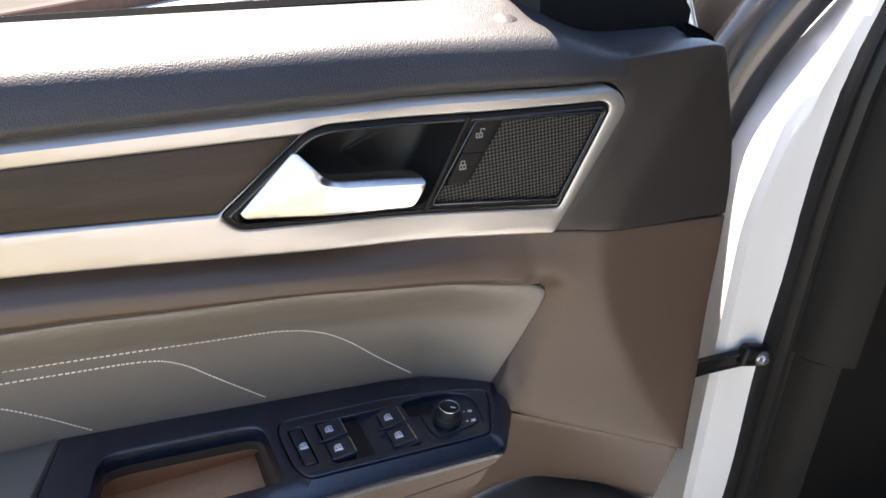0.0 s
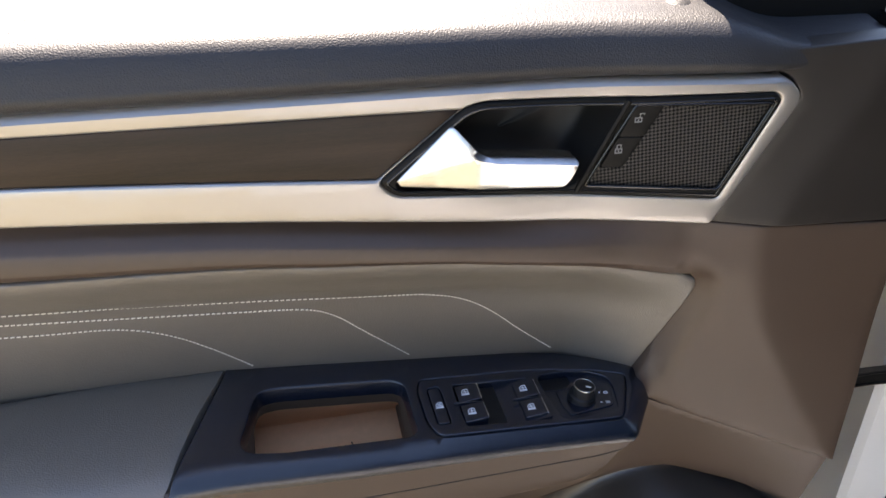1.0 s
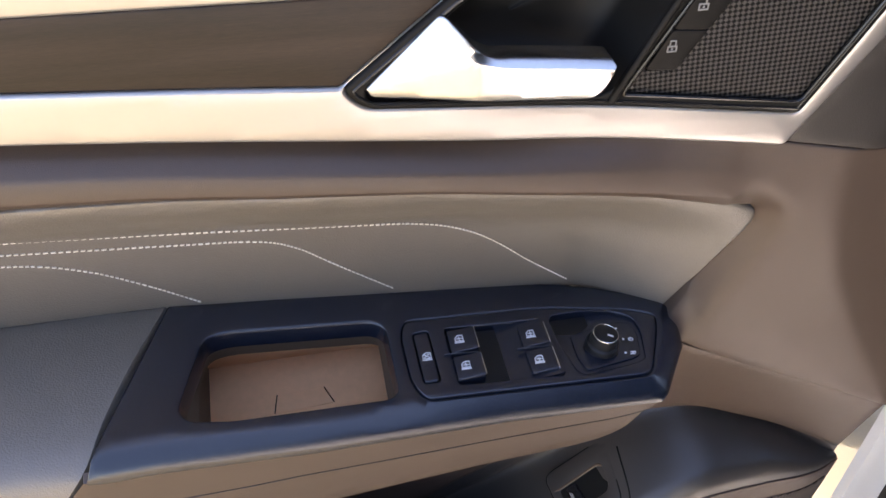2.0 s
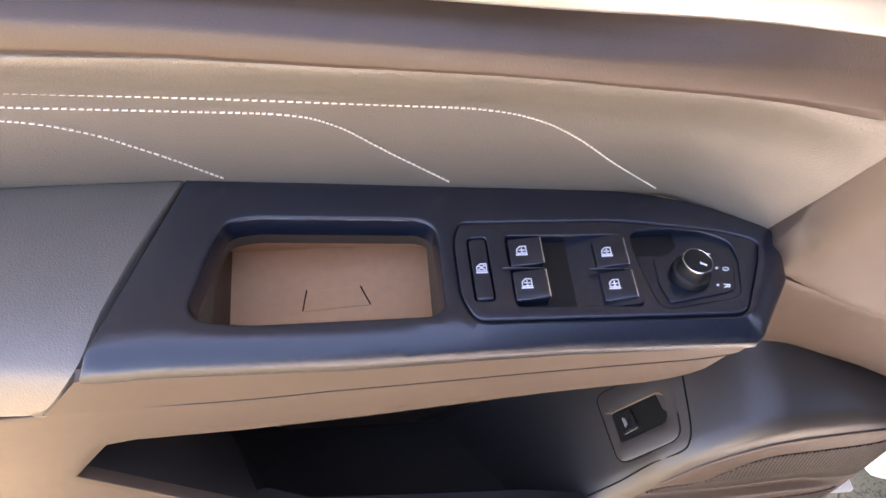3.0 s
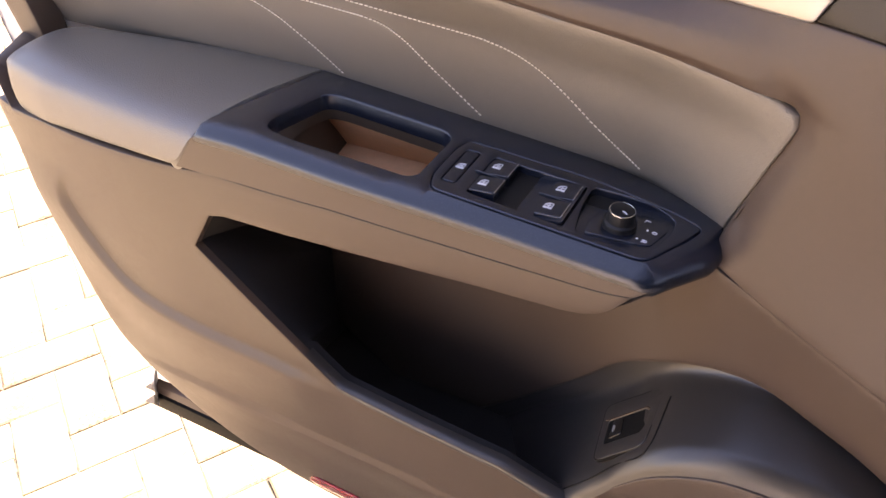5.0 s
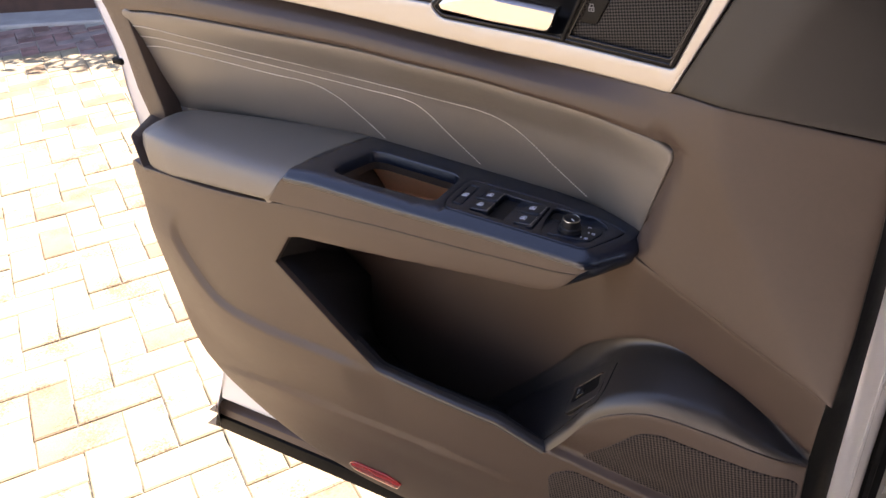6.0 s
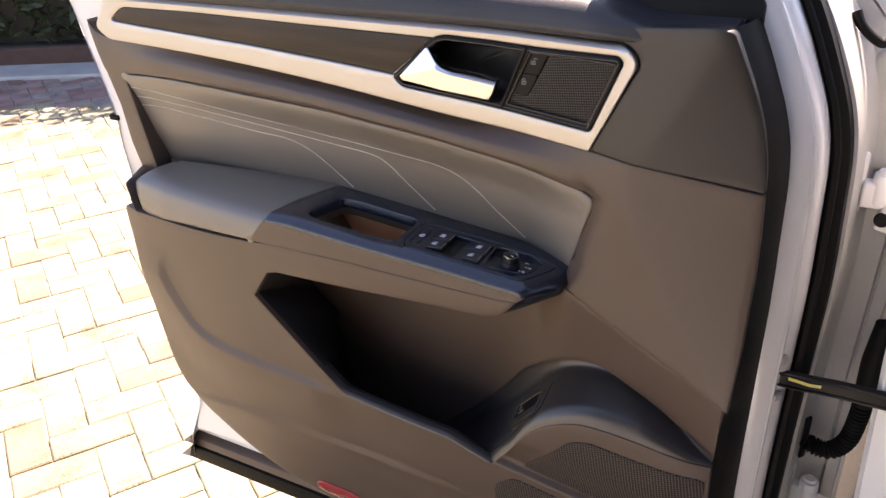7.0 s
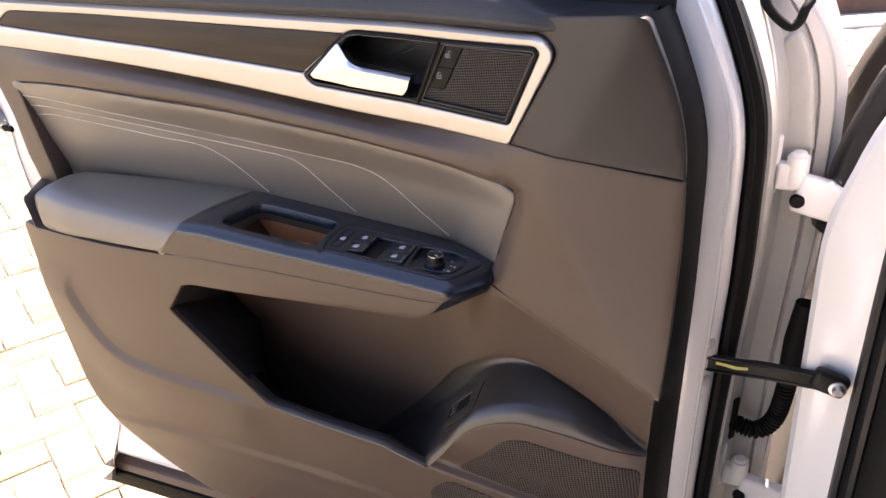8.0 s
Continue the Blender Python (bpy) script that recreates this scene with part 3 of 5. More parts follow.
    part("corner_panel", sheet(quarter, y_corner, 0.01, 0.0018, 0.02), DARK, DOOR, "dark plastic corner panel")
    # hooded band over the leather
    tp = smooth([(-0.577, 1.145), (-0.53, 1.121), (-0.33, 1.1145), (-0.13, 1.0995), (0.10, 1.0735), (0.269, 1.064), (0.4622, 1.0425)], 8)
    bt = smooth(HOOD, 4)
    band = tp[::-1] + [(-0.559, 1.08), (-0.537, 1.01), (-0.53, 0.95), (-0.516, 0.905), (-0.478, 0.90), (-0.479, 0.921), (-0.499, 1.011), (-0.511, 1.066)] + bt + [(0.2735, 1.003), (0.2745, 0.994), (0.2612, 0.955), (0.2392, 0.885), (0.2435, 0.8755), (0.4604, 0.767), (0.462, 0.80), (0.4645, 0.85), (0.465, 0.90), (0.4655, 0.95), (0.4645, 1.0)]
    def tz(x):
        return lerp(x, [p[0] for p in tp], [p[1] for p in tp])
    def bz(x):
        return lerp(x, [p[0] for p in bt], [p[1] for p in bt])
    lea_front = np.array([(0.262, 1.018), (0.2665, 1.0125), (0.2735, 1.003), (0.2745, 0.994), (0.2612, 0.955), (0.2392, 0.885)])
    def y_band(x, z):
        t0, b0 = tz(x), bz(x)
        s = (t0 - z) / max(0.01, t0 - b0)
        rim = soft(x, (0.08, 0.2), (0.010, -0.004), 0.03)
        hood = soft(s, (0, 0.08, 0.4, 0.55, 0.8, 0.84, 1.0), (rim, rim - 0.002, -0.0145, -0.0165, -0.0172, -0.0168, -0.0122), 0.02)
        k = soft(x, (-0.5, -0.25, 0.2, 0.3), (0.1, 1, 1, 0.0), 0.025) if s <= 1.0 else 0.0
        base = soft(x, (-0.56, -0.45, 0.2, 0.3, 0.46), (0.012, 0.004, -0.006, -0.022, 0.002), 0.03)
        if s > 1:
            base = lerp(x, (0.2, 0.25), (base, y_front(0.25, z))) if x < 0.25 else base
        if x > 0.2:
            m = soft(x, (0.21, 0.29), (0, 1), 0.02)
            base = base * (1 - m) + y_front(max(x, 0.25), z) * m
            # the chamfer that falls from the panel to the leather
            if x < 0.31:
                d = float(gap(lea_front, np.array([(x, z)]), False)[0])
                base += lerp(z, (0.88, 0.95, 1.01), (0.017, 0.013, 0.006)) * lerp(d, (0, 0.0015, 0.0145), (1, 0.95, 0))
        return base + k * hood
    rows = [[(x, tz(x) + (bz(x) - tz(x)) * q) for x in np.linspace(-0.48, 0.25, 70).tolist()] for q in (0.08, 0.24, 0.4, 0.5, 0.65, 0.79, 0.82, 0.85, 0.93)]
    rows += [[(x + d, z + 0.3 * d) for x, z in lea_front[1:].tolist()] for d in (0.003, 0.008, 0.014)]
    part("middle_band", sheet(band, y_band, 0.009, 0.002, 0.03, lines=rows), PLASTIC, DOOR, "grey plastic band hooded over the leather", sharp=80)
    # leather insert with its seams
    lea = rounded([(-0.519, 1.0655), (-0.482, 0.915), (-0.3, 0.922), (-0.1, 0.915), (0.1, 0.90), (0.2395, 0.885), (0.2617, 0.955), (0.2758, 0.995), (0.2738, 1.0045)] + bt[::-1][1:-1] + [(-0.506, 1.0735)],
                  0.004, 3)
    lea = [(x, z - 0.0015 if z > lerp(x, [p[0] for p in bt], [p[1] for p in bt]) - 0.006 else z) for x, z in lea]
    part("leather_insert", sheet(lea, y_leather, 0.011, 0.004, 0.03), LEATHER, DOOR, "soft grey leather insert")
    seams = [[(-0.511, 1.0445), (-0.44, 1.0425), (-0.24, 1.0235), (0.0, 1.0015), (0.05, 0.9955), (0.08, 0.985), (0.105, 0.967), (0.135, 0.9375), (0.170, 0.9045)],
             [(-0.506, 1.0285), (-0.44, 1.028), (-0.25, 1.0125), (-0.12, 1.001), (-0.06, 0.9955), (-0.034, 0.985), (-0.010, 0.963), (0.033, 0.9205)],
             [(-0.502, 1.013), (-0.44, 1.0155), (-0.273, 1.0015), (-0.205, 0.997), (-0.167, 0.984), (-0.139, 0.964), (-0.103, 0.930)]]
    for s in seams:
        line = resample(smooth(s, 10), 0.0023, False)
        bm = bmesh.new()
        for i in range(0, len(line) - 2, 2):
            a, b = line[i], line[i + 1] + (line[i + 1] - line[i]) * 0.3
            mid, d = (a + b) / 2, b - a
            ang = math.degrees(math.atan2(d[1], d[0])) + 5
            box(mid[0], y_leather(*mid) - 0.0004, mid[1], float(np.linalg.norm(d)), 0.0011, 0.0008, 0.0, pose(0, 0, 0, 0, -ang, 0), bm)
        tagged(part("stitching", bm, THREAD, DOOR, "row of pale stitches in the leather"), kind="stuff")


def y_leather(x, z):
    t0 = lerp(x, [p[0] for p in HOOD], [p[1] for p in HOOD]) - 0.002
    s = (t0 - z) / max(0.02, t0 - z_arm(x))
    end = lerp(x, (0.18, 0.25, 0.28), (1, 0.35, -0.1))
    rear = lerp(x, (-0.5, -0.25), (0.3, 1))
    return lerp(s, (0, 0.06, 0.2, 0.34, 0.7, 1.0, 1.3), (0.008 - 0.0195 * rear, 0.010 - 0.0195 * rear, 0.014 - 0.011 * rear, 0.0168, 0.025, 0.035, 0.042)) * end - 0.018 * (1 - end) + lerp(x, (-0.52, -0.42), (0.004, 0.0))


def padlock(x, y, z, locked):
    bm = box(x, y, z - 0.001, 0.0056, 0.0006, 0.0008)
    box(x, y, z - 0.0042, 0.0056, 0.0006, 0.0008, bm=bm)
    for s in (-1, 1):
        box(x + s * 0.0025, y, z - 0.0026, 0.0007, 0.0006, 0.0038, bm=bm)
    box(x, y, z - 0.0027, 0.001, 0.0006, 0.0012, bm=bm)
    o = 0.0 if locked else 0.0026
    for s in (-1, 1):
        box(x + o + s * 0.0016, y, z + (0.0007 if locked or s < 0 else 0.0018), 0.0006, 0.0006, 0.003 if locked or s < 0 else 0.0012, bm=bm)
    box(x + o, y, z + 0.0023, 0.0038, 0.0006, 0.0006, bm=bm)
    return bm


def ease(t):
    t = min(1.0, max(0.0, t))
    return t * t * (3 - 2 * t)


def beside(line, d):
    """The line moved sideways by d, to the right of its way."""
    out = []
    for a, b in zip(line, line[1:]):
        t = Vector((b[1] - a[1], a[0] - b[0])).normalized() * d
        out.append((a[0] + t.x, a[1] + t.y))
    return out


def z_seam(x):
    """The seam along the front of the armrest."""
    return lerp(x, (-0.21, -0.13, -0.045, 0.03, 0.1, 0.175, 0.21), (0.8825, 0.8825, 0.8815, 0.8765, 0.8725, 0.8705, 0.8725))


def build_lower_trim():
    # wall behind the pocket and front panel under the armrest, hollowed below an arch into a ledge over the speaker
    up = smooth([(-0.03, 0.47), (0.05, 0.545), (0.1, 0.6), (0.14, 0.652), (0.17, 0.694), (0.2, 0.722), (0.222, 0.738), (0.245, 0.75), (0.268, 0.7565), (0.298, 0.757), (0.336, 0.743), (0.374, 0.727), (0.413, 0.705), (0.4508, 0.683)], 6)
    low = smooth([(0.165, 0.598), (0.19, 0.63), (0.211, 0.661), (0.241, 0.689), (0.288, 0.706), (0.345, 0.700), (0.40, 0.687), (0.4508, 0.672)], 6)
    ux, uz, lx, lz = [p[0] for p in up], [p[1] for p in up], [p[0] for p in low], [p[1] for p in low]
    def y_wall(x, z):
        yb, za = y_back(x, z), lerp(x, ux, uz)
        if x > 0.2:
            zt = 0.8755 - 0.498 * (x - 0.2425)
            q = min(1, max(0, (zt - z) / max(0.01, zt - za)))
            m = lerp(x, (0.2, 0.245), (0, 1))
            return (1 - m) * yb + m * ((y_front(max(x, 0.25), z) + 0.0028) * (1 - q) + yb * q)
        return yb
    back = [(-0.26, 0.895), (-0.26, 0.5), (-0.04, 0.46)] + up + [(0.4545, 0.7715), (0.2425, 0.8765), (0.236, 0.882), (0.18, 0.886), (0.0, 0.89)]
    part("pocket_wall", sheet(back, y_wall, 0.008, 0.0006, 0.002), PLASTIC, DOOR, "grey plastic wall behind the storage pocket")
    # ledge over the speaker, which slopes down into the pocket
    def ramp(x, y):
        return 0.6532 + 1.13 * (x - 0.1747) + 0.24 * (y + 0.004)
    rows = []
    for x in np.linspace(-0.03, 0.4502, 110).tolist():
        zl = lerp(x, lx, lz) if x > 0.165 else 0.598 + 1.13 * (x - 0.165)
        yf, yb, zu = y_low(x, zl) + lerp(x, (0.12, 0.165), (0.014, 0.0014)), y_wall(x, lerp(x, ux, uz)), lerp(x, ux, uz)
        end = lerp(x, (0.36, 0.449), (1, 0.0))
        d = (yb - yf) * 0.34
        z1 = min(zl + 0.022 * end + 0.002, zu - 0.004 * end)
        fall = 0.24 * (yb + 0.012 - yf - d) * end
        z2 = min(z1 + fall, zu - 0.006 * end)
        lip = 0.012 * end * lerp(x, (0.13, 0.2), (0.1, 1))
        rows.append(smooth([(x, yf, zl - 0.0015), (x, yf + 0.15 * d, zl + 0.45 * (z1 - zl)), (x, yf + 0.5 * d, zl + 0.82 * (z1 - zl)), (x, yf + d, z1), (x, yf + d + 0.6 * (yb - yf - d), z1 + 0.55 * (z2 - z1)),
                            (x, yb + 0.35 * lip, z2), (x, yb + lip, z2 + 0.35 * (zu - z2)), (x, yb + 0.9 * lip, zu - 0.1 * (zu - z2)), (x, yb + 0.3 * lip, zu), (x, yb - 0.0008, zu + 0.003)], 4))
    part("speaker_ledge", loft(rows), LEDGE, DOOR, "smooth ledge above the speaker running down into the pocket", sharp=70)
    # lower shell
    lip = [(-0.206, 0.879)] + [(x, z_seam(x) - 0.0002) for x in (-0.17, -0.13, -0.045, 0.03, 0.1, 0.15, 0.18)] + [(0.2045, 0.874), (0.203, 0.8725), (0.196, 0.864), (0.187, 0.854), (0.177, 0.847), (0.165, 0.8425), (0.15, 0.8405), (0.041, 0.8395), (-0.165, 0.8365), (-0.183, 0.832), (-0.2155, 0.786), (-0.145, 0.716), (-0.076, 0.648), (0.0, 0.6375), (0.1, 0.6265), (0.165, 0.60)]
    left = smooth([(-0.46, 0.869), (-0.487, 0.872), (-0.494, 0.852), (-0.489, 0.77), (-0.478, 0.70), (-0.466, 0.59), (-0.45, 0.54), (-0.433, 0.518), (-0.39, 0.483), (-0.333, 0.446), (-0.248, 0.396), (-0.19, 0.371), (-0.1, 0.352), (0.1, 0.335), (0.3, 0.335), (0.45, 0.34)], 5)
    shell = left + [(0.4508, 0.5)] + low[::-1] + lip[::-1][1:]
    e1 = smooth([(-0.381, 0.82), (-0.417, 0.777), (-0.395, 0.726), (-0.347, 0.682), (-0.258, 0.667), (-0.15, 0.659), (-0.078, 0.648)], 6)
    e3 = smooth([(-0.422, 0.517), (-0.286, 0.542), (-0.106, 0.54), (0.054, 0.531), (0.2, 0.51)], 5)
    e4 = [(p[0], p[1] - 0.005) for p in e3]
    ridge = [(0.166, 0.6013), (0.43, 0.535)]
    guides = [e3, e4] + [beside(e1, d) for d in (-0.004, 0.0, 0.003, 0.006, 0.009, 0.0125, 0.017)] + [[(x, z + d) for x, z in ridge] for d in (-0.003, 0.0, 0.003, 0.006, 0.010, 0.016, 0.03)]
    E1 = np.array(e1)
    ED = E1[1:] - E1[:-1]
    EL = np.einsum("ij,ij->i", ED, ED) + 1e-12
    EIN = np.array(e1 + [(0.0, 0.66), (0.0, 0.9), (-0.36, 0.9)])
    def y_shell(x, z):
        y = y_low(x, z)
        v = np.clip(np.einsum("ij,ij->i", np.array((x, z)) - E1[:-1], ED) / EL, 0, 1)
        d = float(np.min(np.linalg.norm(np.array((x, z)) - E1[:-1] - v[:, None] * ED, axis=1)))
        k = lerp(x, (-0.13, -0.07), (1, 0)) * lerp(z, (0.76, 0.815), (1, 0))
        if not inside(EIN, np.array([(x, z)]))[0]:
            y -= k * 0.0072 * (min(1, d / 0.0115) - ease((d - 0.016) / 0.11))
        k = lerp(x, (-0.44, -0.36, 0.0, 0.15), (0, 1, 1, 0))
        zc = lerp(x, [p[0] for p in e3], [p[1] for p in e3])
        y -= k * 0.0035 * (min(1, max(0, (zc - z) / 0.005)) - ease((zc - 0.007 - z) / 0.055))
        # the strip under the console, and the ridge that runs on from the pocket's lip over the speaker
        if z > 0.8 and x > -0.22:
            m = soft(x, (-0.2, -0.1), (0, 1), 0.03)
            yf = lerp(x, (-0.2, -0.1, -0.033, 0.092, 0.185, 0.205), (-0.0916, -0.0905, -0.0872, -0.0787, -0.0747, -0.0717)) + 0.1 * max(0, 0.872 - z) + 0.0016 * lerp(z, (0.855, 0.868), (0, 1))
            m *= lerp(z, (0.80, 0.825), (0, 1))
            y = y * (1 - m) + yf * m
        if x > 0.15 and z > 0.5:
            zr = 0.6015 - 0.25 * max(0, x - 0.165)
            m = lerp(x, (0.15, 0.18, 0.38, 0.44), (0, 1, 1, 0))
            y += m * 0.011 * (ease((z - zr) / 0.010) - ease((z - zr - 0.012) / 0.06))
        return y
    part("lower_shell", sheet(shell, y_shell, 0.008, 0.0010, 0.008, lines=guides), PLASTIC, DOOR, "grey plastic lower trim with moulded creases", sharp=80)
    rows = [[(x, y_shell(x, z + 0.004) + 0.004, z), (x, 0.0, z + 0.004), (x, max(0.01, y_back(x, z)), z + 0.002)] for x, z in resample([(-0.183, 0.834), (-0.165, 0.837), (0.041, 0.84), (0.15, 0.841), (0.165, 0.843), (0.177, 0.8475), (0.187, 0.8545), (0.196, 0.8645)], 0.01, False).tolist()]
    part("pocket_lintel", loft(rows), POCKET_SHADE, DOOR, "underside of the armrest over the pocket, darkened as in shade")
    # inside of the pocket
    wall = [(-0.180, 0.845), (-0.2155, 0.786), (-0.145, 0.716), (-0.076, 0.648), (0.0, 0.6375), (0.1, 0.6265), (0.163, 0.60)]
    deep = [(-0.235, 0.79), (-0.233, 0.712), (-0.186, 0.675), (-0.197, 0.56), (-0.12, 0.50), (0.0, 0.50), (0.163, 0.50)]
    a, b = resample(wall, 0.004, False), resample(deep, 0.004, False)
    rows = []
    for t in np.linspace(0, 1, 60).tolist():
        p, q = a[round(t * (len(a) - 1))], b[round(t * (len(b) - 1))]
        y0, y1 = y_low(*p) + 0.009, y_back(*q) + 0.004
        rows.append([(p[0] + (q[0] - p[0]) * k, y0 + (y1 - y0) * f, p[1] + (q[1] - p[1]) * k) for k, f in (((0, 0), (0.03, 0.07), (0.4, 0.5), (1, 1)) if t < 0.42 else ((0, 0), (0.02, 0.095), (0.55, 0.14), (1, 1)))])
    # bullnose lip along the bottom of the opening
    bull = []
    for i in range(25, 60):
        p, q = rows[i][0], rows[min(i + 1, 59)][0]
        o = rows[i - 1][0] if i == 59 else p
        d = Vector((q[0] - o[0], q[2] - o[2])).normalized() if i < 59 else Vector((p[0] - o[0], p[2] - o[2])).normalized()
        nx, nz = d.y, -d.x
        w = lerp(i, (25, 33), (0.0, 1))
        y = y_low(p[0], p[2])
        bull.append([(p[0] + nx * a * w, y + (b if b > 0 else b * w) + 0.001 * (1 - w), p[2] + nz * a * w) for a, b in ((0.0075, 0.0006), (0.0045, -0.0009), (0.0015, -0.0002), (-0.0012, 0.0022), (-0.0025, 0.006), (-0.0028, 0.0125))])
    part("pocket_lip", loft(bull), LEDGE, DOOR, "smooth rounded lip of the storage pocket", sharp=80)
    part("pocket_liner", loft(rows), POCKET_SHADE, DOOR, "inside of the storage pocket, darkened as in shade")
    # speaker grille and its small lower field
    fields = [([(0.208, 0.600), (0.30, 0.576), (0.4455, 0.545), (0.447, 0.646), (0.437, 0.653), (0.354, 0.669), (0.300, 0.681), (0.277, 0.675), (0.244, 0.640)], [0.006, 0.01, 0.01, 0.008, 0.01, 0.03, 0.02, 0.012, 0.02]),
              ([(0.198, 0.582), (0.30, 0.556), (0.43, 0.522), (0.43, 0.45), (0.17, 0.45), (0.168, 0.56)], [0.012, 0.01, 0.006, 0.01, 0.01, 0.012])]
    for pts, radii in fields:
        part("speaker_grille", sheet(rounded(pts, radii), lambda x, z: y_shell(x, z) - 0.0014, 0.0055, 0.001, 0.004), SPEAKER, DOOR, "perforated speaker grille")
    red = rounded([(-0.181, 0.401), (-0.174, 0.384), (-0.095, 0.376), (-0.08, 0.40), (-0.103, 0.411), (-0.165, 0.413)], 0.008, 4)
    part("red_reflector", sheet(red, lambda x, z: y_low(x, z) - 0.003, 0.012, 0.002, 0.006), RED, DOOR, "red reflector lens low on the door")
    # tailgate switch, set in the slope
    nrm = Vector((-1.13, -0.24, 1.0)).normalized()
    def on_slope(u, v, h):
        return tuple(Vector((u, v, ramp(u, v))) - nrm * h)
    def plate(pts, radius, h, step=0.008, r=0.001, depth=0.006, holes=()):
        return sheet(rounded(pts, radius, 4), lambda u, v: -h, step, r, depth, holes, place=on_slope)
    face = [(0.170, 0.013), (0.1758, -0.0257), (0.1797, -0.0495), (0.2203, -0.0490), (0.2214, -0.0092), (0.2214, 0.010)]
    hole = rounded([(0.1794, -0.0078), (0.2104, -0.0083), (0.2149, -0.0136), (0.2149, -0.0283), (0.2127, -0.033), (0.1828, -0.0336)], 0.002, 3)
    wide = inset(np.array(rounded(face, 0.008, 4)), -0.0009)
    part("switch_gap", sheet([tuple(p) for p in wide], lambda u, v: -0.0003, 0.008, 0.0003, 0.003, place=on_slope), RUBBER, DOOR)
    sw = part("tailgate_switch", plate(face, 0.008, 0.0007, holes=[hole], r=0.0006), LEDGE, DOOR, "small framed tailgate release switch")
    part("switch_cup", plate([(0.178, -0.0065), (0.2165, -0.007), (0.2165, -0.0345), (0.1815, -0.035)], 0.003, 0.0001, r=0.0002, depth=0.0003), CUP, sw)
    part("rocker", plate([(0.1842, -0.0098), (0.1927, -0.0104), (0.1964, -0.0283), (0.1857, -0.0295)], 0.002, 0.0016, 0.005, 0.0008, 0.003), GLOSS, sw)
    for pts in ([(0.1862, -0.0152), (0.1869, -0.0150), (0.1883, -0.0234), (0.1876, -0.0235)], [(0.1876, -0.0165), (0.1882, -0.0163), (0.1892, -0.0222), (0.1886, -0.0224)]):
        part("rocker_symbol", plate(pts, 0.0002, 0.0019, 0.004, 0.0001, 0.0003), GREY_INK, sw, "pale printed mark")
    # light on the recess's bevel, laid on as a strip of paler colour
    part("lit_edge_strip", plate([(0.1748, -0.0052), (0.2108, -0.0056), (0.2145, -0.0095), (0.2140, -0.0118), (0.2100, -0.0079), (0.1790, -0.0075)], 0.0008, 0.0011, 0.008, 0.0005, 0.002), SKIRT, sw, "edge of the recess, paler as if lit")
    seam = smooth([(0.228, -0.004, 0.7135), (0.2278, -0.0152, 0.7106), (0.2274, -0.0415, 0.7032), (0.2248, -0.0541, 0.697), (0.219, -0.0585, 0.6884), (0.1997, -0.0574, 0.6636), (0.1813, -0.0587, 0.6359), (0.1572, -0.0593, 0.6052)], 5)
    part("ledge_seam", tube(seam, 0.0008, 6), RUBBER, DOOR, "dark seam between ledge and pocket")


ARM_BACK = [(-0.56, -0.01), (-0.46, 0.012), (-0.395, 0.022), (-0.293, 0.032), (-0.194, 0.038), (-0.127, 0.036), (0.035, 0.040), (0.11, 0.039), (0.169, 0.033), (0.21, 0.022), (0.238, 0.011)]
ARM_FRONT = [(0.2495, -0.003), (0.2445, -0.028), (0.2165, -0.068), (0.209, -0.0745), (0.092, -0.079), (-0.033, -0.088), (-0.156, -0.0925), (-0.17, -0.0925)]


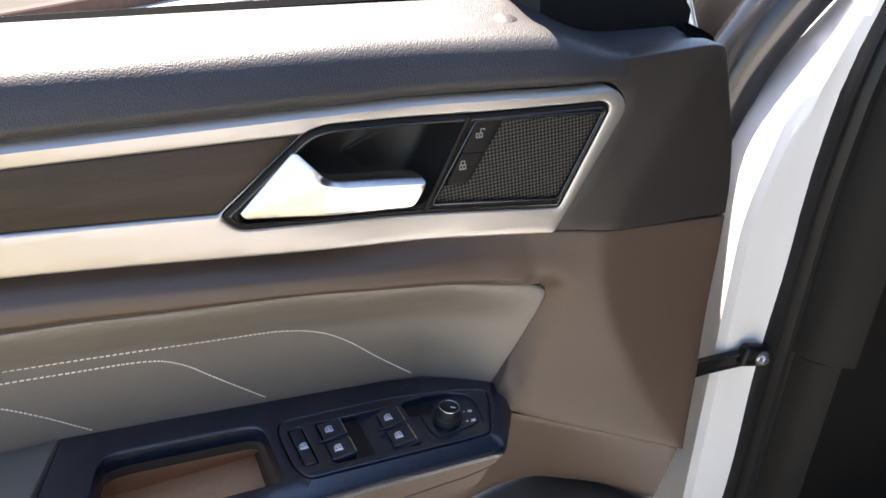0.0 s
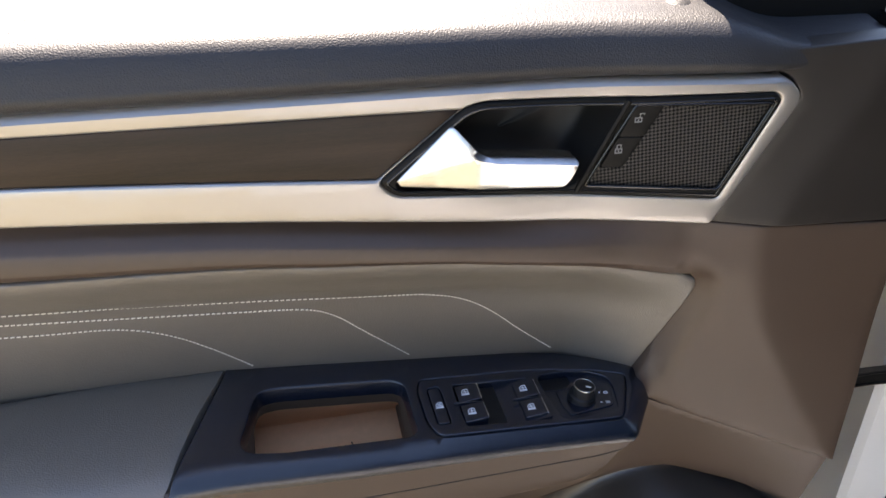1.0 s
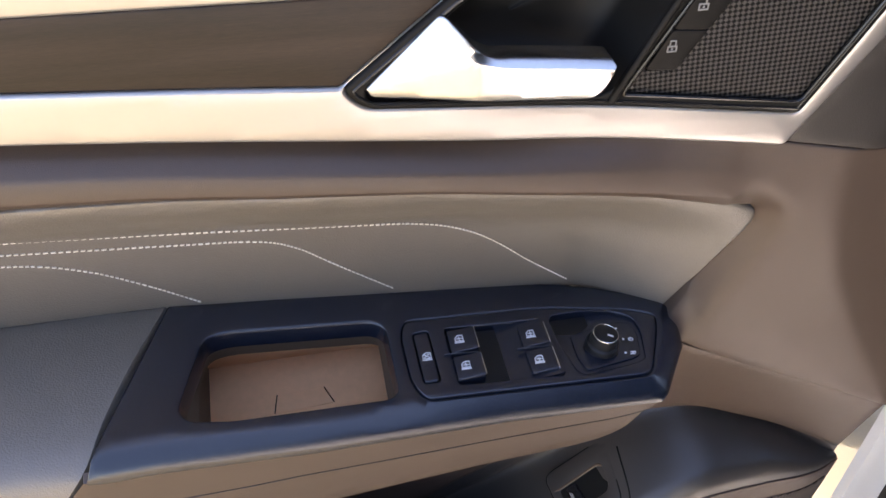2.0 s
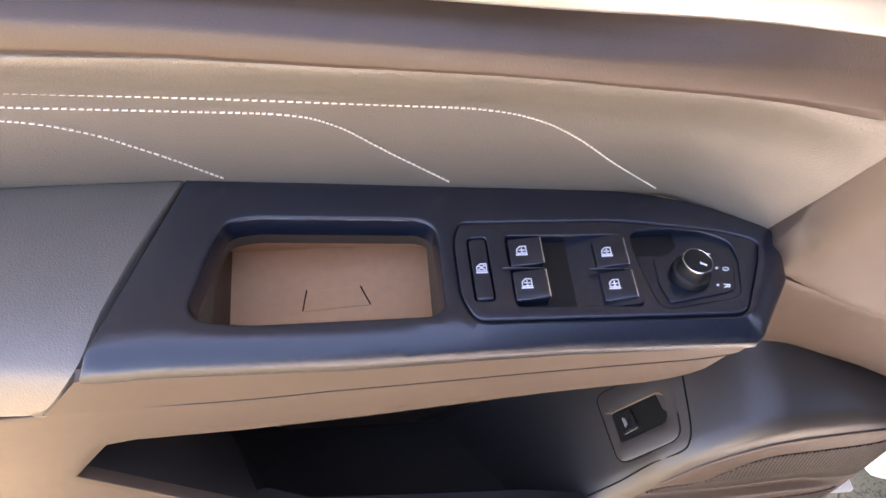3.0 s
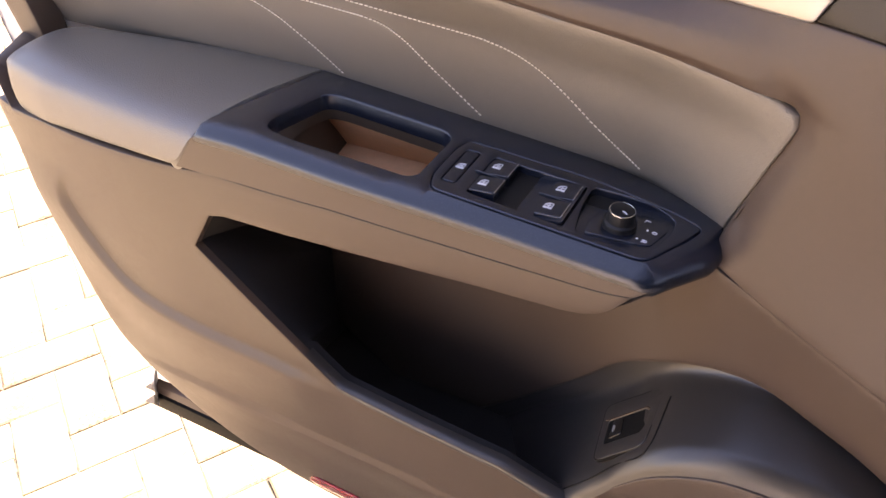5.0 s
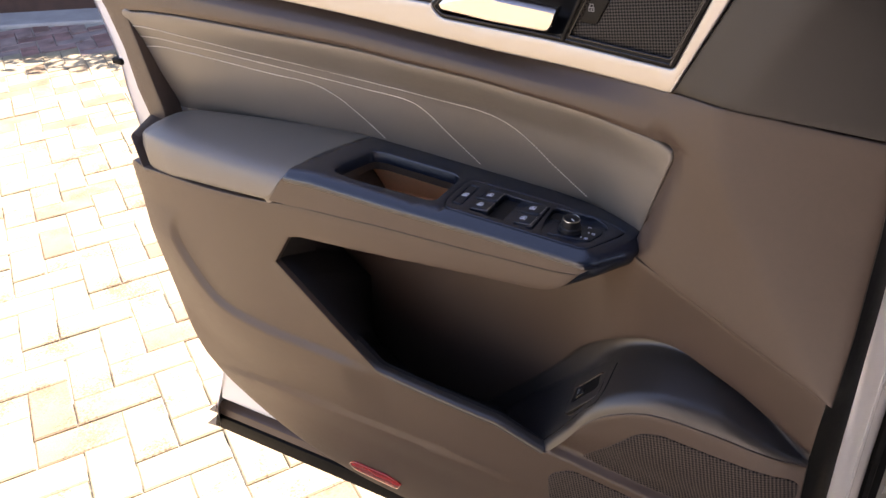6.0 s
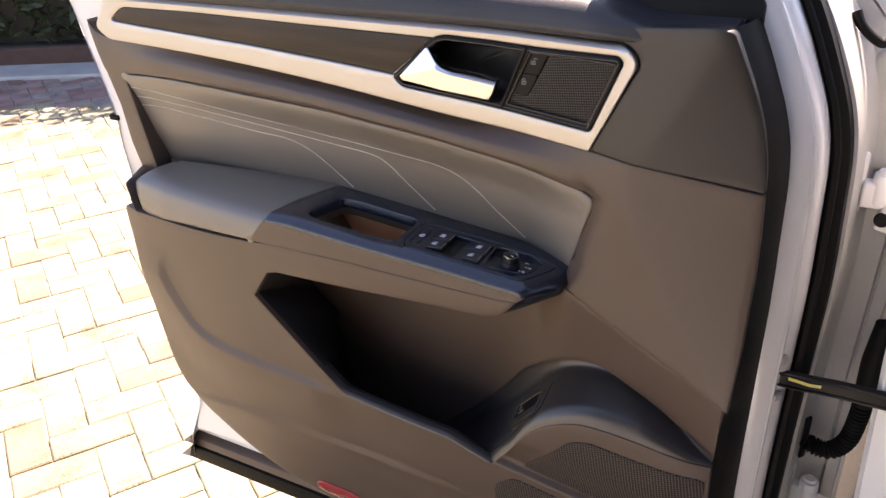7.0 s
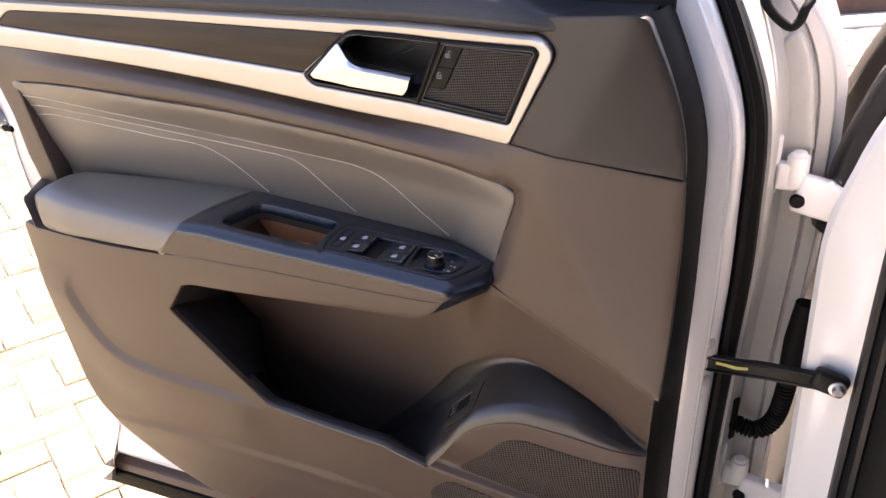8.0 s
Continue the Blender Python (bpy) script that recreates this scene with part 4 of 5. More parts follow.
def build_armrest():
    rim = rounded([(-0.104, 0.002), (-0.088, 0.0065), (0.012, 0.0075), (0.0215, 0.001), (0.0225, -0.056), (0.016, -0.0615), (-0.085, -0.0675), (-0.112, -0.065), (-0.118, -0.055)], 0.008, 4)
    swp = rounded([(0.036, 0.005), (0.141, 0.0095), (0.207, 0.002), (0.2285, -0.005), (0.2235, -0.02), (0.2035, -0.0605), (0.04, -0.0655), (0.0325, -0.05), (0.0315, -0.009)],
                  [0.005, 0.02, 0.02, 0.005, 0.01, 0.008, 0.006, 0.015, 0.015], 4)
    back = smooth(ARM_BACK[5:], 5)
    con = [(-0.1285, 0.036)] + back + ARM_FRONT[:-1] + [(-0.171, -0.0925)]
    edge = np.array(ARM_FRONT)
    def hz(x, y):
        d = float(gap(edge, np.array([(x, y)]), False)[0])
        return -z_arm(x) + 0.0095 * max(0, 1 - d / 0.0115) ** 1.25
    console = part("armrest_console", sheet(con, hz, 0.01, 0.003, 0.003, [rim, swp], place=top), CONSOLE, DOOR, "black plastic armrest console with a grip tray")
    # grip tray: a rolled rim, dark side walls and a deep tan back
    ring = resample(rim, 0.008)
    def low(p, d):
        return (min(max(p[0], -0.1095 - 0.1 * d), 0.0165 + 0.05 * d), min(max(p[1], -0.061), 0.0085))
    ring = ring[::-1] if area2(ring) < 0 else ring
    rows = [[(*p.tolist(), z_arm(p[0]) - d) for p in inset(ring, q)] for q, d in ((0.0, 0.003), (0.0005, 0.0048), (0.0012, 0.0075), (0.0018, 0.0105), (0.0022, 0.0135))]
    rows += [[(*low(p, 0), z_arm(p[0]) - 0.0245) for p in ring]]
    part("tray_rim", loft(rows[:5], None, True), CONSOLE, console, "rolled black rim of the grip tray", sharp=60)
    part("tray_skirt", loft(rows[4:], None, True), SKIRT, console, "brown inner skirt of the grip tray", sharp=60)
    def z_mat(y):
        return 0.85 + 0.25 * y
    sides = [(0.0185, 0.036), (0.0205, -0.064), (-0.1125, -0.064), (-0.1125, 0.036)]
    rows = [[(x, y, z_arm(x) - 0.0235) for x, y in sides], [(x, y, z_mat(y) - 0.002) for x, y in sides]]
    part("tray_wall", loft(rows), SKIRT, console, "brown side walls of the grip tray")
    part("tray_mat", sheet([(-0.1135, -0.066), (0.0215, -0.066), (0.0215, 0.047), (-0.1135, 0.047)], lambda x, y: -z_mat(y), 0.012, 0.0, 0.003, place=top), LINER, console, "tan mat deep in the grip tray")
    wall = [[(x, 0.0080, z_arm(x) - 0.0235), (x, 0.0125, z_arm(x) - 0.034), (x, 0.026, 0.872), (x, 0.034, z_mat(0.034) - 0.001)] for x in np.linspace(-0.1145, 0.0215, 8).tolist()]
    part("tray_back", loft(wall), LINER, console, "tan back wall of the grip tray")
    flap = [(-0.0628, 0.004), (-0.0273, 0.005), (-0.021, -0.008), (-0.0655, -0.0105)]
    part("tray_flap", sheet(rounded(flap, 0.0015), lambda x, y: -z_mat(y) - 0.0007, 0.01, 0.0005, 0.001, place=top), LINER, console, "small tan flap in the floor of the tray")
    for (x0, y0), (x1, y1) in ((flap[0], flap[3]), (flap[1], flap[2])):
        m, d = ((x0 + x1) / 2, (y0 + y1) / 2), Vector((x1 - x0, y1 - y0))
        part("flap_slit", box(m[0], m[1], z_mat(m[1]) + 0.0008, d.length, 0.0008, 0.0008, 0, pose(0, 0, 0, 14, 0, 0) @ pose(0, 0, 0, 0, 0, math.degrees(math.atan2(d.y, d.x)))), GLOSS, console)
    build_switches(console, swp)
    # padded elbow rest
    pad_back = smooth(ARM_BACK[:6], 5)
    rows = []
    fr = [(-0.466, -0.052), (-0.445, -0.0665), (-0.39, -0.078), (-0.30, -0.0865), (-0.205, -0.0935), (-0.176, -0.094)]
    for i, t in enumerate(np.linspace(0, 1, 40).tolist()):
        xb = -0.47 + t * (-0.1315 + 0.47)
        xf = -0.466 + t * (-0.2095 + 0.466)
        xm = -0.468 + t * (-0.1755 + 0.468)
        yb = lerp(xb, [p[0] for p in pad_back], [p[1] for p in pad_back])
        yf = lerp(xf, [p[0] for p in fr], [p[1] for p in fr])
        e = 1 - (max(0, 0.06 - t * 0.35) / 0.06) ** 2
        prof = [(xb, yb + 0.004, 0.926), (xb, yb - 0.006, 0.9305), (xb + (xm - xb) * 0.4, yb + (yf - yb) * 0.4, 0.9315), (xb + (xm - xb) * 0.72, yb + (yf - yb) * 0.72, 0.929),
                (xb + (xm - xb) * 0.9, yb + (yf - yb) * 0.92, 0.9225), (xm - (xm - xf) * 0.2, yf + 0.0015, 0.910), (xm - (xm - xf) * 0.6, yf - 0.001, 0.893), (xf, yf, 0.8805 - 0.012 * (1 - t) ** 2 + 0.004 * t ** 4), (xf, yf + 0.006, 0.8765 - 0.012 * (1 - t) ** 2 + 0.004 * t ** 4)]
        rows.append(smooth([(p[0], p[1], 0.9 + (p[2] - 0.9) * (0.55 + 0.45 * e)) for p in prof], 3))
    rows.append([(p[0] + 0.0012, p[1] + 0.001, p[2] - 0.0012) for p in rows[-1]])
    rows.append([(p[0] + 0.0012, p[1] + 0.002, p[2] - 0.008) for p in rows[-1]])
    part("elbow_pad", loft(rows), LEATHER, DOOR, "padded grey leather elbow rest")
    # rear block that carries the pad
    blk = rounded([(-0.517, 0.012), (-0.49, -0.054), (-0.46, -0.069), (-0.3, -0.0835), (-0.2, -0.0855), (-0.15, -0.083), (-0.15, 0.035), (-0.51, 0.035)], 0.008, 4)
    part("armrest_base", sheet(blk, lambda x, y: -lerp(x, (-0.52, -0.48, -0.46, -0.2), (0.912, 0.906, 0.8685, 0.8738)), 0.012, 0.002, 0.003, place=top), PLASTIC, DOOR, "grey plastic base of the armrest")
    # front fascia under the console: two tiers with a shadow line between them, pinched out at the front corner
    def fascia(zs, dys, x0, turn, label):
        rows = []
        path = resample(smooth([(x0, -0.0905), (-0.1, -0.0895), (-0.033, -0.086), (0.092, -0.0775), (0.185, -0.0735), (0.2065, -0.0705), (0.214, -0.065)], 6), 0.012, False)
        for x, y in path.tolist():
            k = max(0.0, (x - turn) / (0.2165 - turn)) ** 1.6
            e = max(0.0, 1 - (x - x0) / 0.05)
            row = []
            for z, d in zip(zs, dys):
                h = z(x) + k * (z_arm(x) - 0.014 - z(x))
                if x0 < -0.18:
                    row.append((x, (y - 0.0018 + d) * (1 - e) + e * (y_low(x, h) + 0.002 + max(0, d)), h))
                else:
                    row.append((x - 0.034 * e * max(0, 0.916 - h) / 0.04, y + d - 0.002 * e, h))
            rows.append(row)
        return part("fascia", loft(rows), PLASTIC, DOOR, label)
    za = z_arm
    fascia([lambda x: za(x) - 0.010, lambda x: za(x) - 0.0125, lambda x: z_seam(x) + 0.008, lambda x: z_seam(x) + 0.0008, lambda x: z_seam(x) + 0.0002, z_seam], [0.006, 0.0, -0.0008, -0.0008, -0.0002, 0.006], -0.1735, 0.2, "grey plastic fascia below the console")
    seam = [(-0.19, -0.0915), (-0.1735, -0.0912), (-0.1, -0.0903), (-0.033, -0.0868), (0.092, -0.0783), (0.185, -0.0743), (0.204, -0.0715)]
    part("fascia_seam", tube([(x, y, z_seam(x)) for x, y in smooth(seam, 6)], 0.0004, 6), DARK, DOOR, "thin dark joint below the fascia")
    # black end of the console, running down to the panel
    rows = []
    for x, y in resample([(0.19, -0.06), (0.205, -0.062), (0.2155, -0.0605), (0.2435, -0.027), (0.2485, -0.003), (0.2445, 0.012)], 0.006, False).tolist():
        lowz = lerp(x, (0.17, 0.2155, 0.2435), (0.857, 0.857, 0.8615))
        zt = za(x) - 0.011
        rows.append([(x, y, zt), (x, y - 0.0005, zt - 0.004), (x - 0.002, y + 0.003, 0.4 * zt + 0.6 * lowz), (x - 0.006, y + 0.012, lowz), (x - 0.02, y + 0.03, lowz + 0.002)])
    part("console_end", loft(rows), CONSOLE, console, "black rounded end of the console")
    rows = []
    for x, z in resample([(0.15, 0.8405), (0.165, 0.8425), (0.177, 0.847), (0.187, 0.854), (0.196, 0.864), (0.203, 0.8735), (0.2135, 0.885)], 0.004, False).tolist():
        y0 = lerp(x, (0.15, 0.185, 0.205, 0.214), (-0.0755, -0.0735, -0.0705, -0.064))
        k = lerp(x, (0.15, 0.2135), (0.0, 1.0))
        rows.append(smooth([(x, y0 + 0.003, z + 0.0006), (x + 0.012, y0 + 0.02, z + 0.002 - 0.006 * k), (x + 0.026, y0 + 0.045, z + 0.006 - 0.014 * k), (x + 0.04, 0.004, z + 0.01 - 0.02 * k)], 3))
    part("end_cap", loft(rows), CONSOLE, console, "black underside at the front end of the armrest")


def icon(x, y, z, cross=False):
    """A window-lift mark: the outline of a side window with a cross bar, and a ledge below it."""
    bm = bmesh.new()
    def bar(a, b, w):
        d = Vector(b) - Vector(a)
        m = (Vector(a) + Vector(b)) / 2
        box(x + m.x, y + m.y, z, d.length + w * 0.6, w, 0.0004, 0, pose(0, 0, 0, 0, 0, math.degrees(math.atan2(d.y, d.x))), bm)
    pts = [(-0.0026, -0.0022), (0.003, -0.0022), (0.003, 0.0028), (-0.0004, 0.0028), (-0.0026, 0.0006)]
    for a, b in zip(pts, pts[1:] + pts[:1]):
        bar(a, b, 0.0006)
    bar((-0.0031, -0.0034), (0.0034, -0.0034), 0.0009)
    if cross:
        bar((-0.0014, -0.0012), (0.0019, 0.0016), 0.0007)
        bar((-0.0014, 0.0014), (0.0019, -0.0012), 0.0007)
    else:
        bar((0.0004, -0.002), (0.0004, 0.0016), 0.0007)
        bar((-0.0014, 0.0), (0.002, 0.0), 0.0006)
    return bm


def build_switches(console, swp):
    wells = [rounded([(0.0632, -0.0048), (0.1395, -0.0022), (0.1405, -0.0545), (0.0645, -0.0555)], 0.003),
             rounded([(0.1435, -0.0035), (0.1465, 0.0008), (0.169, 0.003), (0.192, 0.002), (0.204, -0.003), (0.2095, -0.008), (0.2105, -0.02), (0.2045, -0.046), (0.196, -0.0495), (0.157, -0.0565), (0.151, -0.054), (0.1455, -0.03)], 0.003)]
    def well_floor(x, y):
        if x < 0.142:
            return z_arm(x) - 0.0068 + 0.0045 * max(0, (x - 0.1) / 0.02)
        return z_arm(x) - 0.0006 - 0.0068 * min(1, max(0, (y + 0.052) / 0.045)) * lerp(x, (0.14, 0.165, 0.21), (1, 1, 0.3))
    lock = rounded([(0.0395, -0.0075), (0.0515, -0.0055), (0.0525, -0.0515), (0.0405, -0.0525)], 0.003)
    sw = part("switch_panel", sheet(swp, lambda x, y: -z_arm(x) - 0.0002, 0.012, 0.0015, 0.006, [wells[0], wells[1], lock], place=top), CONSOLE, DOOR, "black switch panel with window keys")
    base = inset(resample(swp, 0.01)[:: -1 if area2(resample(swp, 0.01)) < 0 else 1], -0.007)
    part("switch_base", sheet([tuple(p) for p in base], lambda x, y: -(z_arm(x) - 0.0064), 0.02, 0.0, 0.002, place=top), CUP, sw)
    for w in wells:
        part("key_well", sheet(w, lambda x, y: -well_floor(x, y), 0.006, 0.0, 0.002, place=top), CONSOLE, sw)
    lk = part("child_lock_key", sheet(rounded([(0.0402, -0.0082), (0.0508, -0.0064), (0.0518, -0.051), (0.0412, -0.0519)], 0.003), lambda x, y: -z_arm(x) - 0.0002, 0.012, 0.0012, 0.006, place=top), CONSOLE, DOOR)
    part("key_symbol", icon(0.0462, -0.029, z_arm(0.046) + 0.0004, True), WHITE_INK, lk, "white printed symbol")
    for x0 in (0.0645, 0.1175):
        for y0 in (-0.0075, -0.0315):
            q = rounded([(x0, y0), (x0 + 0.0198, y0 + 0.0013), (x0 + 0.0198, y0 - 0.0192), (x0, y0 - 0.0207)], 0.0012, 2)
            k = part("window_key", sheet(q, lambda x, y: -z_arm(x) - 0.0004 - 0.0022 * (x - x0) / 0.0195 - 0.0006 * (1 - abs((y - y0 + 0.01) / 0.0105)), 0.005, 0.0008, 0.009, place=top), CONSOLE, DOOR, "black window key with a chrome edge")
            part("key_symbol", icon(x0 + 0.0072, y0 - 0.0092, z_arm(x0 + 0.0072) + 0.0021), WHITE_INK, k, "white printed window symbol")
            part("key_edge", box(x0 + 0.0202, y0 - 0.009, z_arm(x0 + 0.02) + 0.0012, 0.0008, 0.0195, 0.0034, 0.0003), CHROME, k, "thin chrome edge")
        part("key_divider", box(x0 + 0.007, -0.0293, z_arm(x0 + 0.007) + 0.0004, 0.025, 0.0013, 0.003, 0.0005, pose(0, 0, 0, 0, 5.7, 0)), CONSOLE, sw)
    # mirror adjuster
    zk = z_arm(0.178)
    plate = rounded([(0.157, -0.015), (0.19, -0.007), (0.2035, -0.0085), (0.2075, -0.02), (0.202, -0.0425), (0.195, -0.0455), (0.1575, -0.0535), (0.1545, -0.039)], 0.003)
    pl = part("mirror_switch_plate", sheet(plate, lambda x, y: -well_floor(x, y) - 0.0012, 0.006, 0.0008, 0.004, place=top), CONSOLE, DOOR)
    kn = part("mirror_knob", lathe([(0.0, 0.0135), (0.0085, 0.0134), (0.0094, 0.0128), (0.0098, 0.011), (0.0102, 0.005), (0.0118, 0.0038), (0.0125, 0.001), (0.0125, -0.007)], Matrix.Translation((0.1755, -0.0315, zk)) @ pose(0, 0, 0, 0, 5.7, 0), 40), KNOB, DOOR, "round black mirror adjuster knob")
    part("knob_ring", lathe([(0.0087, 0.0134), (0.0088, 0.0136), (0.0093, 0.0134), (0.0094, 0.0130), (0.0093, 0.0128)], Matrix.Translation((0.1755, -0.0315, zk)) @ pose(0, 0, 0, 0, 5.7, 0), 40, None, False), SATIN, kn, "chrome ring on the knob")
    part("knob_pointer", box(0.1795, -0.0340, zk + 0.0133, 0.0045, 0.0011, 0.0004, 0, pose(0, 0, 0, 0, 5.7, -28)), WHITE_INK, kn, "white pointer line")
    for ch, x, y in (("L", 0.1915, -0.0150), ("0", 0.2000, -0.0270), ("R", 0.1965, -0.0405)):
        cu = bpy.data.curves.new("mark", "FONT")
        cu.body, cu.size, cu.align_x, cu.align_y = ch, 0.0058, "CENTER", "CENTER"
        cu.extrude = 0.0001
        dg = bpy.data.objects.new("tmp", cu)
        scene.collection.objects.link(dg)
        bpy.context.view_layer.update()
        me = bpy.data.meshes.new_from_object(dg.evaluated_get(bpy.context.evaluated_depsgraph_get()))
        bpy.data.objects.remove(dg)
        bm = bmesh.new()
        bm.from_mesh(me)
        bm.transform(Matrix.Translation((x, y, well_floor(x, y) + 0.0016)) @ pose(0, 0, 0, 0, 5.7, -100))
        part("mirror_mark", bm, WHITE_INK, pl, f"white letter {ch}" if ch != "0" else "white numeral 0")
        if ch != "L":
            part("mark_dot", lathe([(0.0, 0.0001), (0.0009, 0.0001), (0.0009, -0.0004)], Matrix.Translation((x - 0.0052, y + 0.001, well_floor(x, y) + 0.0016)), 12), WHITE_INK, pl)


def edge_x(z):
    """Front edge of the trim, by height."""
    return soft(z, (0.3, 0.6, 0.7, 0.767, 0.8, 0.9, 1.0, 1.04, 1.07, 1.11, 1.15, 1.21, 1.26), (0.4505, 0.4505, 0.452, 0.457, 0.4615, 0.4645, 0.464, 0.462, 0.4605, 0.453, 0.4395, 0.413, 0.388), 0.02)


def build_shell():
    def strip(name, cols, material, label, z1=1.3):
        """cols: for each lengthwise line its offset ahead of the trim's edge, by height, and its depth."""
        return part(name, loft([[(front_x(z) + dx(z), y, z) for dx, y in cols] for z in np.linspace(0.31, z1, 60).tolist()]), material, DOOR, label)
    def front_x(z):
        """The line of the sheet metal behind the trim's edge."""
        return soft(z, (0.3, 0.95, 1.03, 1.06, 1.10, 1.14, 1.204, 1.26), (0.453, 0.456, 0.458, 0.4575, 0.4525, 0.439, 0.414, 0.385), 0.03)
    hs = (0.45, 0.65, 0.9, 1.1, 1.25)
    lines = ((0.021, 0.021, 0.0235, 0.016, 0.013), (0.054, 0.056, 0.061, 0.053, 0.050), (0.074, 0.077, 0.085, 0.074, 0.071))
    def across(t):
        """0: the trim's edge, 1: the end of its rubber, 2: the start of the seal, 3: its end."""
        def at(z):
            a, b, c = (soft(z, hs, v, 0.05) for v in lines)
            return lerp(t, (0, 1, 2, 3), (0, a, b, c)) + max(0, t - 3) * lerp(z, (1.12, 1.16, 1.2, 1.24), (1, 0.92, 0.6, 0.1))
        return at
    def cols(pairs):
        return [(across(t), y) for t, y in pairs]
    rows = [[(lerp(t, (0, 1), (edge_x(z) - 0.0015, front_x(z) + across(1)(z))) + max(0, t - 1) * 0.02, y_edge(z) * (1 - k) + y * k, z) for t, y, k in ((0, 0.02, 1), (0.0, 0.003, 0.1), (0.1, 0.006, 0.2), (0.45, 0.006, 0.5), (0.8, 0.012, 0.8), (1.0, 0.024, 1), (1.1, 0.045, 1))] for z in np.linspace(0.31, 1.212, 60).tolist()]
    part("edge_rubber", loft(rows), RUBBER, DOOR, "black rubber trim along the front edge")
    strip("inner_flange", cols(((0.95, 0.048), (1.03, 0.038), (1.25, 0.0385), (1.55, 0.046), (1.85, 0.058), (1.98, 0.068), (2.02, 0.1))), PAINT, "white painted inner flange of the door")
    strip("flange_welt", cols(((1.56, 0.052), (1.6, 0.0455), (1.68, 0.0475), (1.72, 0.056))), PAINT, "folded welt along the flange")
    strip("door_seal", cols(((1.95, 0.1), (1.98, 0.083), (2.2, 0.075), (2.45, 0.075), (2.5, 0.081), (2.6, 0.082), (2.9, 0.086), (3.0, 0.105))), RUBBER, "black rubber door seal")
    strip("end_face", cols(((2.7, 0.102), (3.004, 0.105), (3.006, 0.12), (3.008, 0.17), (3.012, 0.212), (3.02, 0.226), (3.036, 0.229), (3.047, 0.231), (3.05, 0.238), (3.053, 0.232), (3.068, 0.237), (3.071, 0.25))), SHADED_PAINT, "white sheet-metal end of the door, greyed as in shade")
    for z in (0.7995, 0.7435):
        part("flange_bolt", lathe([(0.0, 0.004), (0.0045, 0.004), (0.0058, 0.0025), (0.0075, 0.002), (0.0075, -0.002)], Matrix.Translation((0.5045, 0.0535, z)) @ pose(0, 0, 0, 0, 0, 48) @ pose(0, 0, 0, 90, 0, 0), 16), BOLT, DOOR, "zinc bolt beside the check strap")
    boss = smooth([(0.527, 1.03), (0.525, 1.09), (0.53, 1.128), (0.543, 1.145), (0.556, 1.138), (0.57, 1.108), (0.58, 1.06), (0.588, 1.0)], 5) + [(0.545, 0.99)]
    part("end_boss", sheet(boss, lambda x, z: 0.222, 0.008, 0.006, 0.02), SHADED_PAINT, DOOR, "raised pressing in the sheet metal")
    hook = tube(smooth([(0.505, 0.2, 1.19), (0.512, 0.196, 1.177), (0.524, 0.195, 1.165), (0.538, 0.195, 1.157), (0.547, 0.197, 1.163), (0.551, 0.2, 1.176), (0.556, 0.21, 1.185)], 6), 0.0055, 10)
    part("cable_loop", hook, RUBBER, DOOR, "black cable loop at the top of the end")
    # outer skin
    rows = []
    for z in np.linspace(0.245, 1.225, 32).tolist():
        b = 0.15 + 0.035 * math.sin((z - 0.3) / 0.93 * math.pi)
        xl = lerp(z, (0.25, 0.30, 0.40, 0.5, 0.6, 0.8, 0.88, 0.95, 0.985, 1.087, 1.23), (-0.588, -0.582, -0.536, -0.52, -0.545, -0.56, -0.582, -0.588, -0.585, -0.612, -0.648))
        rows.append([(xl + 0.02, 0.02, z), (xl + 0.004, 0.035, z), (xl, 0.05, z), (xl + 0.01, 0.09, z), (-0.3, b, z), (0.1, b + 0.01, z), (0.47, b + 0.03, z), (edge_x(z) + 0.06, 0.24, z), (edge_x(z) + 0.155, 0.266, z)])
    part("outer_skin", loft(rows), BODY_PAINT, DOOR, "white outer door skin")
    rows = [[(x, 0.05, 0.245), (x, 0.05, 0.255), (x, 0.15, 0.25), (x, 0.15, 0.24)] for x in np.linspace(-0.57, 0.6, 8).tolist()]
    part("bottom_edge", loft(rows, None, True, True), PAINT, DOOR)
    # rear shut face between skin and trim, and the rear trim edge
    rows = []
    for z in np.linspace(0.33, 1.24, 40).tolist():
        xl = lerp(z, (0.29, 0.33, 0.40, 0.5, 0.6, 0.8, 0.88, 0.95, 0.985, 1.087, 1.24), (-0.565, -0.56, -0.54, -0.53, -0.545, -0.56, -0.582, -0.588, -0.585, -0.612, -0.648)) + 0.018
        xt = lerp(z, (0.33, 0.345, 0.40, 0.476, 0.55, 0.665, 0.823, 0.874, 0.93, 1.144, 1.24), (0.0, -0.19, -0.37, -0.478, -0.51, -0.528, -0.547, -0.54, -0.48, -0.54, -0.57))
        rows.append([(xl, 0.022, z), (xl + 0.4 * (xt - xl), 0.034, z), (xt + 0.02, 0.042, z)])
    part("rear_flange", loft(rows), PAINT, DOOR, "white painted rear flange of the door")
    part("flange_cap", box(-0.574, 0.026, 0.982, 0.022, 0.014, 0.010, 0.003), RUBBER, DOOR, "small black plug on the rear flange")
    flange = rounded([(-0.595, 0.262), (-0.595, 0.29), (-0.567, 0.332), (-0.507, 0.39), (-0.43, 0.43), (-0.25, 0.40), (-0.1, 0.34), (-0.1, 0.26)], 0.02)
    part("corner_flange", sheet(flange, lambda x, z: 0.056 + 0.015 * max(0, (z - 0.36) / 0.1), 0.02, 0.004, 0.02), PAINT, DOOR, "white painted lower rear corner")
